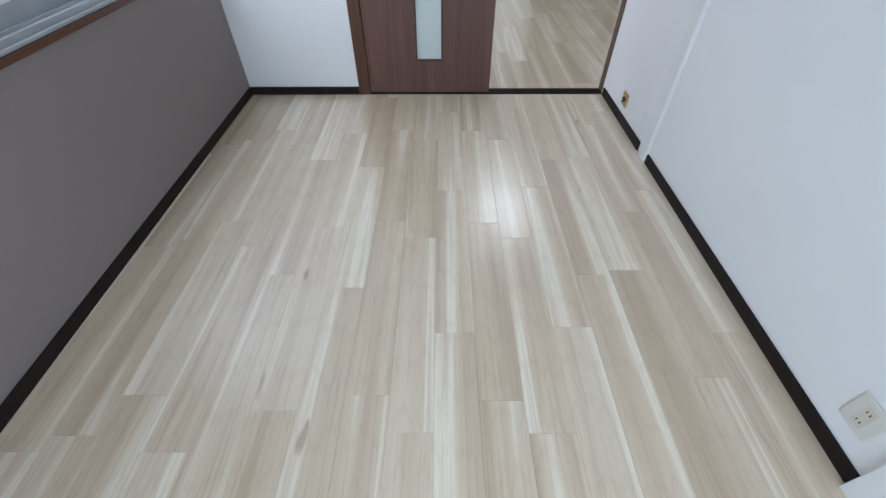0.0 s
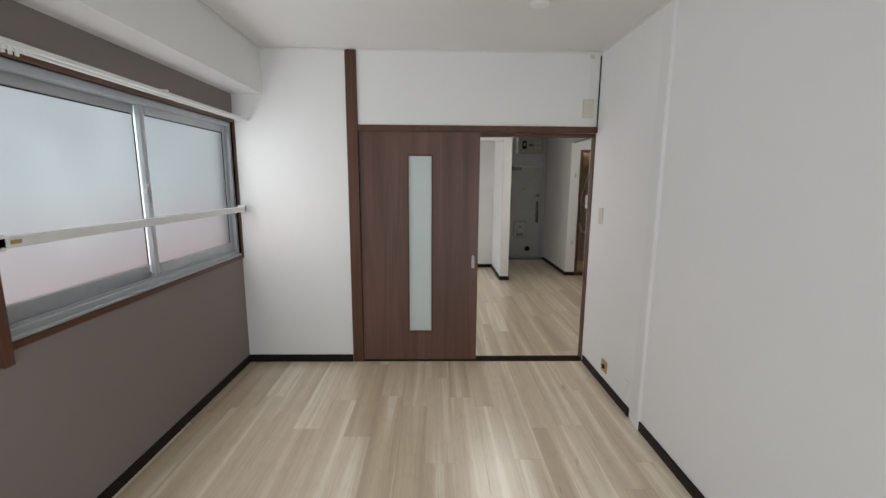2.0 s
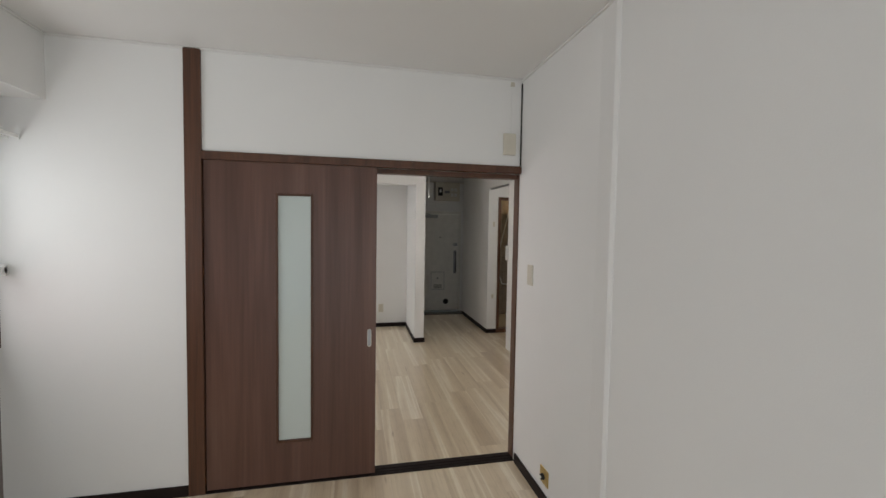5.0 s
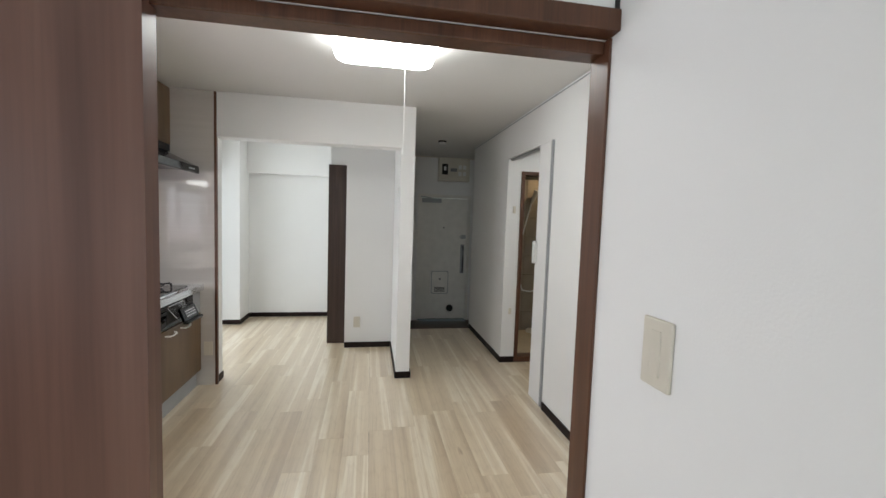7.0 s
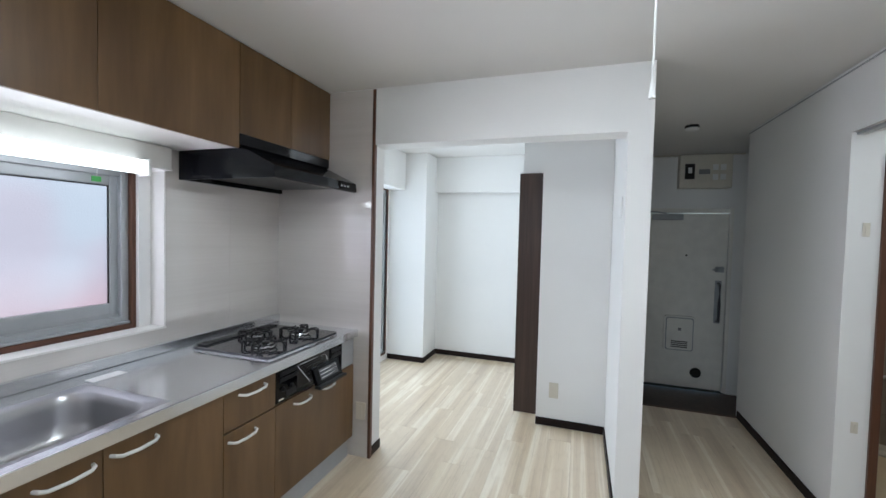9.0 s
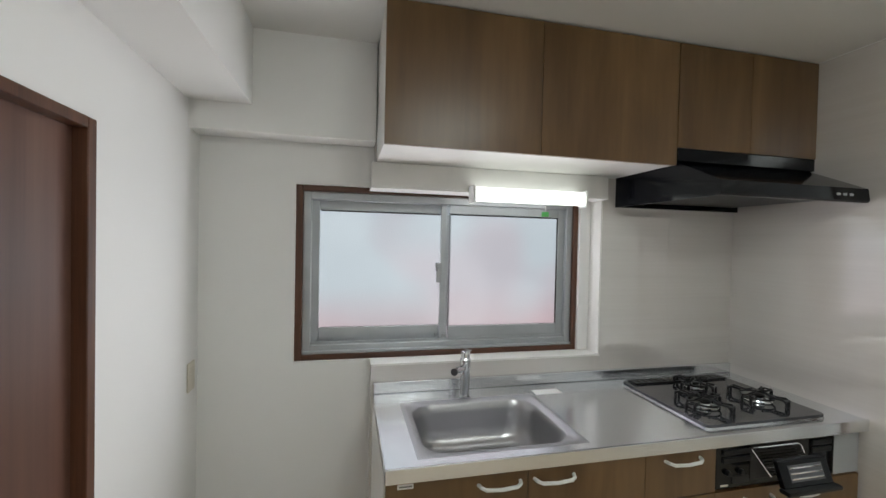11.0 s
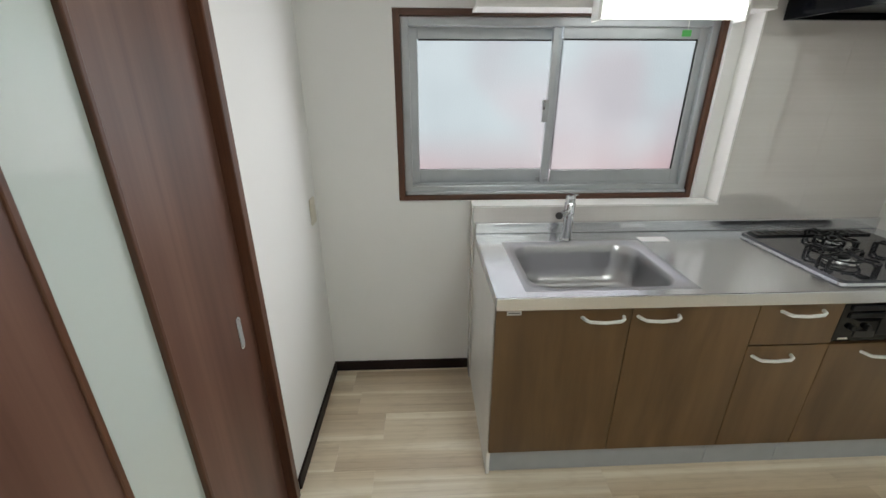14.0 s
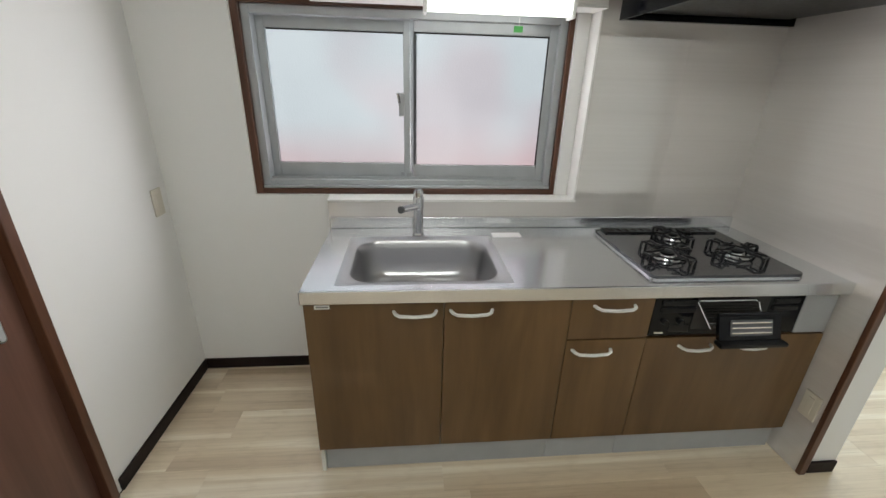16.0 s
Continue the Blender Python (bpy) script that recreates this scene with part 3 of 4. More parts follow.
rail = thing("curtain_rail", (-1.36, 2.4, 1.86), "white double curtain rail above the bedroom window", "curtain rail")
for x, z in ((-1.385, 1.885), (-1.335, 1.885)):
    bm = box(x - 0.009, x + 0.009, 1.35, 3.325, z, z + 0.018, 0.003)
    r = part("rail", bm, M_WHITEPL, rail)
    part("end_cap", box(x - 0.012, x + 0.012, 3.325, 3.332, z - 0.006, z + 0.02, 0.002), M_WHITEPL, r)
    for k in range(9):
        part("runner", rod((x, 1.50 + 0.024 * k, z - 0.014), (x, 1.50 + 0.024 * k, z + 0.001), 0.006, n=8), M_WHITEPL, r)
for y in (1.45, 2.4, 3.22):
    part("bracket", box(XL, -1.32, y - 0.008, y + 0.008, 1.903, 1.912, 0.002), M_WHITEPL, rail)

rose = thing("ceiling_socket", (0.033, 1.582, 2.378), "beige ceiling light rosette without a lamp", "ceiling socket")
part("plate", box(0.006, 0.06, 1.56, 1.605, 2.378, H, 0.005), M_OLIVE, rose)
for x in (0.018, 0.048):
    part("slot", box(x - 0.003, x + 0.003, 1.57, 1.595, 2.3765, 2.379), M_DARK, rose)


def smoke_alarm(x, y, ring):
    s = thing("smoke_detector", (x, y, 2.36), "white round smoke detector on the ceiling", "smoke detector")
    part("base", lathe([(0.05, H), (0.052, 2.385), (0.05, 2.382)], (x, y)), ring, s)
    part("slot", lathe([(0.044, 2.383), (0.044, 2.376)], (x, y)), M_GREY, s)
    part("cap", lathe([(0.05, 2.377), (0.05, 2.368), (0.04, 2.36), (0.015, 2.357)], (x, y)), M_WHITEPL, s)


smoke_alarm(0.596, 2.46, M_WHITEPL)
smoke_alarm(1.63, 7.55, M_BLACKM)

ic = thing("chime_box", (1.192, YP, 1.935), "beige door chime box with a cord, above the door", "door chime")
part("case", box(1.155, 1.233, YP - 0.026, YP, 1.935, 2.065, 0.006), M_CREAMPL, ic)
part("cord", tube([(1.205, YP - 0.006, 2.065), (1.206, YP - 0.005, 2.2), (1.208, YP - 0.005, 2.36)], 0.003, 6), M_WHITEPL, ic)
part("anchor", box(1.196, 1.222, YP - 0.012, YP, 2.352, 2.376, 0.003), M_CREAMPL, ic)


def plate(name, face, axis, u, z, w, h, label, mat=None, holes=(), group="wall plates", kind_="wall plate", inner=None):
    """A switch or outlet plate on a wall; axis and sign give the way it faces."""
    mat = mat or M_WHITEPL
    k, s = axis
    th = 0.008

    def bx(u0, u1, z0, z1, d0, d1, bev):
        lo, hi = sorted((face + s * d0, face + s * d1))
        return box(lo, hi, u0, u1, z0, z1, bev) if k == "x" else box(u0, u1, lo, hi, z0, z1, bev)
    at = (face, u, z - h / 2) if k == "x" else (u, face, z - h / 2)
    p = thing(name, at, label, kind_, group)
    part("plate", bx(u - w / 2, u + w / 2, z - h / 2, z + h / 2, 0, th, 0.003), mat, p)
    part("insert", bx(u - w * 0.18, u + w * 0.18, z - h * 0.33, z + h * 0.33, th - 0.001, th + 0.002, 0.001), inner or mat, p)
    for du, dz in holes:
        part("slot", bx(u + du - 0.0015, u + du + 0.0015, z + dz - 0.005, z + dz + 0.005, th + 0.001, th + 0.0025, 0), M_DARK, p)
    return p


plate("light_switch", XRF, ("x", -1), 3.15, 1.215, 0.07, 0.12, "cream wall switch beside the sliding door", M_CREAMPL, kind_="switch")
tv = plate("antenna_outlet", XRF, ("x", -1), 2.905, 0.155, 0.09, 0.085, "brass-coloured antenna outlet with a black knob", M_GOLD, kind_="outlet")
part("knob", rod((XRF - 0.006, 2.905, 0.155), (XRF - 0.025, 2.905, 0.155), 0.018, 0.014), M_DARK, tv)
part("coax", rod((XRF - 0.02, 2.905, 0.155), (XRF - 0.03, 2.905, 0.155), 0.008), M_WHITEPL, tv)
plate("blank_plate", XRF, ("x", -1), 2.565, 0.16, 0.07, 0.12, "white blank wall plate above the baseboard", kind_="wall plate")
plate("power_outlet", XR, ("x", -1), 0.726, 0.2, 0.1, 0.125, "white double power outlet above the baseboard", M_CREAMW, holes=[(a, b) for a in (-0.006, 0.006) for b in (-0.022, 0.022)], kind_="outlet", inner=M_CREAMPL)
plate("light_switch", YK, ("y", 1), -1.2, 0.96, 0.07, 0.12, "cream wall switch beside the kitchen corner", M_CREAMPL, kind_="switch")
plate("power_outlet", 7.07, ("y", -1), 0.657, 0.284, 0.07, 0.12, "cream power outlet low on the closet wall", M_CREAMPL, kind_="outlet")
plate("power_outlet", YW - 0.005, ("y", -1), -0.515, 0.31, 0.07, 0.115, "cream power outlet on the wing wall", M_CREAMPL, kind_="outlet")
plate("light_switch", 1.035, ("x", -1), 6.33, 1.66, 0.07, 0.12, "white slim switch on the alcove wall", kind_="switch")
plate("light_switch", 6.47, ("y", -1), 2.20, 1.56, 0.03, 0.07, "small beige switch beside the bathroom door", M_CREAMPL, kind_="switch")
plate("wall_stopper", 6.47, ("y", -1), 2.20, 0.53, 0.03, 0.06, "small beige stopper low beside the bathroom door", M_CREAMPL, kind_="stopper")

# ---- kitchen ----
YL, YR = 4.165, YW - 0.006
F = -0.567   # face of the doors


def handle(y0, y1, z, parent):
    bm = tube([(F - 0.002, y0, z), (F + 0.018, y0 + 0.006, z), (F + 0.026, y0 + 0.02, z - 0.004), (F + 0.028, (y0 + y1) / 2, z - 0.007), (F + 0.026, y1 - 0.02, z - 0.004), (F + 0.018, y1 - 0.006, z), (F - 0.002, y1, z)], 0.0062, 8)
    part("handle", bm, M_WHITEPL, parent, "white bow handle")


def base_unit(y0, y1, label, fronts):
    c = thing("base_cabinet", (-0.87, (y0 + y1) / 2, 0), label, "cabinet", "kitchen base cabinets")
    z1 = 0.798 if y0 < 5.3 else 0.615
    bm = bmesh.new()
    for b in ((XP + 0.002, F - 0.021, y0, y0 + 0.015, 0.135, z1), (XP + 0.002, F - 0.021, y1 - 0.015, y1, 0.135, z1), (XP + 0.002, F - 0.021, y0 + 0.015, y1 - 0.015, 0.135, 0.15), (XP + 0.002, XP + 0.012, y0 + 0.015, y1 - 0.015, 0.15, z1)):
        box(*b, bm=bm)
    part("body", bm, M_LAMW, c)
    part("plinth", box(F - 0.06, F - 0.035, y0 + 0.001, y1 - 0.001, 0, 0.134, 0.001), M_GREY, c, "grey toe-kick board")
    for nm, a, b, lo, hi, h in fronts:
        d = part(nm, box(F - 0.019, F, a + 0.0014, b - 0.0014, lo, hi, 0.001), M_CAB, c)
        handle(h[0], h[1], h[2], d)
    return c


sinkc = base_unit(4.181, 5.093, "brown wood-veneer sink cabinet with two doors", [("door", 4.167, 4.64, 0.14, 0.795, (4.467, 4.613, 0.757)), ("door", 4.64, 5.093, 0.14, 0.795, (4.662, 4.808, 0.757))])
part("label", box(F, F + 0.0015, 4.205, 4.255, 0.772, 0.787), M_WHITEPL, sinkc, "white name plate")
part("print", box(F + 0.0015, F + 0.002, 4.21, 4.25, 0.777, 0.782), M_INK, sinkc)
base_unit(5.093, 5.40, "brown wood-veneer drawer cabinet with a drawer and a door", [("drawer", 5.093, 5.40, 0.624, 0.795, (5.175, 5.326, 0.763)), ("door", 5.093, 5.40, 0.14, 0.618, (5.12, 5.268, 0.577))])
cookc = base_unit(5.40, 6.125, "brown wood-veneer cabinet under the cooker with a wide front", [("front", 5.40, 6.125, 0.14, 0.618, (5.535, 5.665, 0.583))])
handle(5.76, 5.89, 0.583, cookc)
solid("side_panel", box(XP, F - 0.0215, YL, 4.1795, 0, 0.798, 0.001), M_LAMW, "white laminate end panel of the kitchen", "panel")
solid("filler_panel", box(F - 0.02, F - 0.004, 5.992, 6.125, 0.624, 0.798, 0.002), M_GREYP, "grey filler panel beside the cooker", "panel")

strip("trim_panel_joint", [(XP, XP + 0.0006, 5.719, 5.721, 0.9, 1.735)], M_PANEL, "fine joint between two splashback panels", 0.0)

# worktop with a pressed sink
top = thing("worktop", (-0.87, 5.15, 0.80), "brushed stainless steel worktop with a pressed sink", "worktop")
ZT, XF = 0.845, -0.553
rx0, rx1, ry0, ry1 = -1.06, -0.592, 4.27, 4.885
for b in ((XP, rx0, YL, YR, 0.802, ZT), (rx1, XF, YL, YR, 0.802, ZT), (rx0, rx1, YL, ry0, 0.802, ZT), (rx0, rx1, ry1, YR, 0.802, ZT)):
    part("top_sheet", box(*b), M_STEEL, top)
part("front_edge", box(XF, XF + 0.008, YL - 0.002, YR, 0.80, ZT + 0.004, 0.0035), M_STEEL, top)
part("upstand", box(XP, XP + 0.018, YL, YR, ZT, 0.898, 0.004), M_STEEL, top)
bm = bmesh.new()
K = 7
corner = [(rx1, ry1), (rx0, ry1), (rx0, ry0), (rx1, ry0)]
outer = [bm.verts.new((*c, ZT)) for c in corner]
loops = []
for inset, z, r in ((-0.022, ZT + 0.0022, 0.05), (-0.016, ZT - 0.003, 0.055), (-0.004, ZT - 0.005, 0.085), (0.002, ZT - 0.012, 0.09), (0.008, 0.80, 0.095), (0.014, 0.74, 0.1), (0.022, 0.70, 0.105), (0.036, 0.678, 0.105), (0.06, 0.665, 0.1), (0.1, 0.66, 0.08)):
    pts = rounded(-1.03 + inset, -0.628 - inset, 4.308 + inset, 4.848 - inset, r, K)
    loops.append([bm.verts.new((x, y, z)) for x, y in pts])
n = len(loops[0])
for i in range(n):
    j = (i + 1) % n
    a, b = outer[i // (K + 1)], outer[j // (K + 1)]
    bm.faces.new((loops[0][i], loops[0][j], a) if a is b else (loops[0][i], loops[0][j], b, a))
for p, q in zip(loops, loops[1:]):
    for i in range(n):
        j = (i + 1) % n
        bm.faces.new((p[i], p[j], q[j], q[i]))
bm.faces.new(loops[-1])
for f_ in bm.faces:
    f_.smooth = True
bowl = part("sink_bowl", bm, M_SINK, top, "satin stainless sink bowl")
part("drain", lathe([(0.0, 0.658), (0.045, 0.6605), (0.05, 0.6625), (0.042, 0.6635)][1:], (-0.73, 4.6), 24), M_CHROME, bowl)
part("strainer", lathe([(0.036, 0.663), (0.036, 0.665)], (-0.73, 4.6), 20), M_DARK, bowl)
part("notice", box(-1.10, -1.045, 4.90, 5.03, ZT + 0.0005, ZT + 0.0015), M_WHITEPL, top, "pale notice sticker")

solid("window_shelf", box(XK, XP + 0.004, 4.153, 5.318, 0.968, 0.978, 0.002), M_LAMW, "white shelf lining the kitchen window recess", "shelf")
solid("recess_lining", box(XK, XP + 0.003, 5.306, 5.314, 0.979, 1.80, 0.001), M_LAMW, "white side lining of the kitchen window recess", "lining")

tap = thing("kitchen_tap", (-1.076, 4.565, ZT), "chrome single-lever kitchen tap on the worktop", "tap")
part("base", lathe([(0.027, ZT), (0.027, ZT + 0.008), (0.022, ZT + 0.014)], (-1.076, 4.565), 24), M_CHROME, tap)
part("body", lathe([(0.0215, ZT + 0.012), (0.0215, ZT + 0.125), (0.024, ZT + 0.13), (0.024, ZT + 0.17), (0.02, ZT + 0.178)], (-1.076, 4.565), 24), M_CHROME, tap)
sp = part("spout", tube([(-1.072, 4.56, ZT + 0.135), (-1.04, 4.535, ZT + 0.139), (-0.985, 4.493, ZT + 0.146)], 0.0145, 14), M_CHROME, tap)
part("aerator", rod((-0.986, 4.494, ZT + 0.146), (-0.978, 4.488, ZT + 0.1465), 0.0155, n=16), M_STEELD, sp)
lev = part("lever", lathe([(0.021, ZT + 0.178), (0.0215, ZT + 0.196), (0.018, ZT + 0.206), (0.008, ZT + 0.21)], (-1.076, 4.565), 20), M_CHROME, tap)
part("grip", prism([(-1.094, ZT + 0.206), (-1.06, ZT + 0.206), (-1.012, ZT + 0.224), (-1.008, ZT + 0.23), (-1.06, ZT + 0.217), (-1.09, ZT + 0.215)], 4.557, 4.575, "y", 0.002), M_CHROME, lev)

# built-in gas cooker
hob = thing("gas_cooker", (-0.85, 5.69, ZT), "black built-in three-burner gas cooker with an open grill door", "cooker")
part("glass_top", prism(rounded(-1.105, -0.600, 5.392, 5.985, 0.02), ZT, ZT + 0.016, "z", 0.002), M_GLASSTOP, hob)
part("steel_trim", prism(rounded(-1.108, -0.597, 5.388, 5.989, 0.02), ZT - 0.001, ZT + 0.006), M_CHROME, hob)
vent = part("rear_vent", box(-1.10, -1.035, 5.42, 5.955, ZT + 0.015, ZT + 0.024, 0.004), M_BLACKM, hob)
for k in range(14):
    part("vent_slot", box(-1.085, -1.05, 5.45 + k * 0.036, 5.466 + k * 0.036, ZT + 0.0235, ZT + 0.0255), M_BLACK, vent)


def burner(x, y, r, reach):
    """A chrome-rimmed burner under a four-armed pan support; each arm is a closed loop of thick bar."""
    z = ZT + 0.016
    bn = part("burner", lathe([(r * 1.15, z), (r * 1.2, z + 0.003), (r * 1.05, z + 0.005), (r * 0.7, z + 0.006), (r * 0.66, z + 0.018), (r * 0.45, z + 0.022)], (x, y), 28), M_CHROME, hob)
    part("burner_cap", lathe([(r * 0.6, z + 0.018), (r * 0.6, z + 0.027), (r * 0.3, z + 0.03)], (x, y), 24), M_BLACKM, bn)
    ring = [(x + r * 1.35 * math.cos(2 * math.pi * k / 24), y + r * 1.35 * math.sin(2 * math.pi * k / 24), z + 0.02) for k in range(25)]
    tv_ = part("trivet", tube(ring, 0.004, 6), M_BLACKM, hob, "black cast iron pan support")
    for k in range(4):
        a = radians(20 + 90 * k)
        c, s = math.cos(a), math.sin(a)

        def at(d, w, h):
            return (x + c * d - s * w, y + s * d + c * w, z + h)
        part("arm", tube([at(r * 0.45, 0, 0.046), at(r * 0.6, 0, 0.04), at(r * 1.25, -0.011, 0.031), at(reach - 0.012, -0.018, 0.034), at(reach, -0.018, 0.024), at(reach, -0.018, 0.0), at(reach, -0.014, 0.002),
                          at(reach, -0.014, 0.03), at(reach, 0.014, 0.03), at(reach, 0.014, 0.002), at(reach, 0.018, 0.0), at(reach, 0.018, 0.024), at(reach - 0.012, 0.018, 0.034), at(r * 1.35, 0.011, 0.031), at(r * 1.35, 0.009, 0.02)], 0.0052, 6), M_BLACKM, tv_)


burner(-0.965, 5.69, 0.036, 0.088)
burner(-0.765, 5.54, 0.047, 0.11)
burner(-0.78, 5.845, 0.047, 0.11)
part("lock_mark", prism(rounded(-0.625, -0.61, 5.47, 5.50, 0.007), ZT + 0.0155, ZT + 0.0168), M_BLACK, hob)
# front with the grill
part("front_panel", box(F - 0.03, F - 0.002, 5.402, 5.988, 0.628, 0.799, 0.004), M_BLACK, hob)
part("cavity", box(F - 0.003, F + 0.001, 5.56, 5.845, 0.655, 0.785, 0.001), M_DARK, hob)
gr = bmesh.new()
for k in range(9):
    tube([(F + 0.002 + k * 0.006, 5.562 + k * 0.004, 0.768 - k * 0.009), (F + 0.002 + k * 0.006, 5.80, 0.768 - k * 0.009)], 0.0021, 5, gr)
tube([(F + 0.054, 5.594, 0.69), (F + 0.004, 5.56, 0.772), (F + 0.008, 5.566, 0.78), (F + 0.014, 5.58, 0.783), (F + 0.014, 5.77, 0.783), (F + 0.016, 5.785, 0.776), (F + 0.035, 5.79, 0.735)], 0.0026, 6, gr)
part("grill_rack", gr, M_CHROME, hob, "chrome wire grill rack")
door = part("grill_door", prism([(F + 0.05, 0.756), (F + 0.068, 0.752), (F + 0.1, 0.668), (F + 0.08, 0.664)], 5.60, 5.835, "y", 0.003), M_BLACK, hob, "black open grill door with a glass window")
part("door_window", prism([(F + 0.0735, 0.738), (F + 0.076, 0.738), (F + 0.095, 0.686), (F + 0.0925, 0.686)], 5.64, 5.80, "y"), M_STEELD, door)
for k in range(3):
    part("window_bar", box(F + 0.078 + k * 0.0062, F + 0.0815 + k * 0.0062, 5.645, 5.795, 0.727 - k * 0.017, 0.733 - k * 0.017, 0.001), M_CHROME, door)
part("door_lip", box(F + 0.085, F + 0.125, 5.59, 5.845, 0.652, 0.668, 0.005), M_BLACKM, door)
for y0, y1 in ((5.43, 5.565), (5.865, 5.965)):
    for z in (0.728, 0.758):
        k = part("control_bar", box(F - 0.003, F + 0.004, y0, y1, z, z + 0.02, 0.003), M_BLACKM, hob)
part("knob", rod((F - 0.003, 5.455, 0.69), (F + 0.012, 5.455, 0.69), 0.012, 0.01), M_BLACKM, hob)
part("knob", rod((F - 0.003, 5.515, 0.69), (F + 0.012, 5.515, 0.69), 0.012, 0.01), M_BLACKM, hob)
part("badge", box(F - 0.0025, F - 0.001, 5.425, 5.46, 0.638, 0.645), M_CREAMPL, hob)
part("battery_cover", box(F - 0.003, F + 0.001, 5.475, 5.555, 0.645, 0.675, 0.002), M_BLACKM, hob)

# range hood
hood = thing("range_hood", (-0.87, 5.76, 1.735), "glossy black slanted range hood under the wall cabinets", "range hood")
part("canopy", prism([(XP + 0.002, 1.90), (-0.80, 1.90), (-0.578, 1.795), (-0.572, 1.745), (-0.58, 1.738), (-0.60, 1.738), (-0.62, 1.765), (XP + 0.03, 1.765), (XP + 0.03, 1.735), (XP + 0.002, 1.735)], 5.392, YR - 0.004, "y"), M_BLACK, hood)
part("end_plate", prism([(XP + 0.002, 1.735), (-0.62, 1.736), (-0.578, 1.739), (-0.571, 1.746), (-0.577, 1.796), (-0.80, 1.902), (XP + 0.002, 1.902)], 5.386, 5.3915, "y"), M_BLACK, hood)
part("neck", box(XP + 0.002, -0.783, 5.385, YR - 0.004, 1.90, 1.956, 0.003), M_BLACK, hood)
part("filter", box(XP + 0.05, -0.64, 5.45, 6.08, 1.758, 1.764), M_BLACKM, hood)
for k in range(3):
    part("button", box(-0.5785, -0.5725, 5.955 + k * 0.035, 5.975 + k * 0.035, 1.762, 1.772, 0.001), M_GREY, hood)


def wall_cabinet(y0, y1, z0, joints, label):
    c = thing("wall_cabinet", (-0.98, (y0 + y1) / 2, z0), label, "cabinet", "kitchen wall cabinets")
    part("body", box(XP + 0.002, -0.80, y0, y1, z0, H - 0.004, 0.001), M_LAMW, c, "white laminate carcass")
    edges = [y0, *joints, y1]
    for a, b in zip(edges, edges[1:]):
        part("door", box(-0.799, -0.781, a + 0.0008, b - 0.0008, z0 - 0.002, H - 0.008, 0.001), M_CAB, c)
    return c


wall_cabinet(4.162, 5.38, 1.884, [4.762], "long brown wood-veneer wall cabinet with two doors")
wall_cabinet(5.383, YR - 0.002, 1.958, [5.76], "short brown wood-veneer wall cabinet above the hood")
solid("valance", box(-1.16, -1.14, 4.14, 5.31, 1.778, 1.882, 0.002), M_LAMW, "pale valance board under the wall cabinet", "valance")
solid("valance_ledge", box(XK + 0.012, -1.135, 4.138, 5.31, 1.768, 1.777, 0.001), M_LAMW, "pale ledge board above the kitchen window", "ledge")

lamp = thing("cabinet_lamp", (-1.10, 4.86, 1.72), "lit white tube lamp with a pull cord under the cabinet", "lamp")
part("cover", prism(rounded(-1.138, -1.072, 1.728, 1.79, 0.018), 4.595, 5.143, "y"), M_TUBE, lamp, "glowing white cover")
for y in (4.581, 5.143):
    part("end_cap", box(-1.139, -1.066, y, y + 0.014, 1.718, 1.797, 0.004), M_WHITEPL, lamp)
part("cord", tube([(-1.10, 4.95, 1.722), (-1.10, 4.95, 1.69)], 0.0015, 5), M_WHITEPL, lamp)
part("tag", box(-1.101, -1.098, 4.93, 4.965, 1.668, 1.69), M_GREEN, lamp, "small green tag")

# ceiling lamp with its pull cord
cl = thing("ceiling_lamp", (0.84, 4.72, 2.29), "lit square white ceiling lamp with a pull cord", "ceiling lamp")
part("base", box(0.60, 1.08, 4.48, 4.96, 2.375, H, 0.004), M_WHITEPL, cl)
bm = bmesh.new()
prev = None
for inset, z in ((0.0, 2.375), (0.0, 2.345), (0.012, 2.315), (0.035, 2.3), (0.08, 2.292)):
    cur = [bm.verts.new((x, y, z)) for x, y in rounded(0.565 + inset, 1.125 - inset, 4.44 + inset, 5.02 - inset, 0.06 - inset * 0.3, 5)]
    if prev:
        for i in range(len(cur)):
            j = (i + 1) % len(cur)
            bm.faces.new((prev[i], prev[j], cur[j], cur[i]))
    else:
        bm.faces.new(cur)
    prev = cur
bm.faces.new(prev)
part("cover", bm, M_DIFF, cl, "glowing white acrylic cover")
part("cord", tube([(0.945, 4.72, 2.292), (0.945, 4.72, 1.80)], 0.0022, 6), M_WHITEPL, cl)
part("cord_knob", rod((0.945, 4.72, 1.80), (0.945, 4.72, 1.77), 0.004, 0.007, 10), M_WHITEPL, cl)

# ---- alcove ----
solid("closet_side_panel", box(0.322, 0.518, 7.238, 7.278, 0.0, 2.005, 0.002), M_DARKWOOD, "dark walnut upright panel beside the closet wall", "panel")
al = thing("alcove_downlight", (-0.18, 7.52, 2.37), "lit white round ceiling lamp in the alcove", "ceiling lamp")
part("base", lathe([(0.12, H), (0.12, 2.38)], (-0.18, 7.52)), M_WHITEPL, al)
part("cover", lathe([(0.115, 2.38), (0.11, 2.355), (0.07, 2.34)], (-0.18, 7.52)), M_DIFF2, al, "glowing white cover")

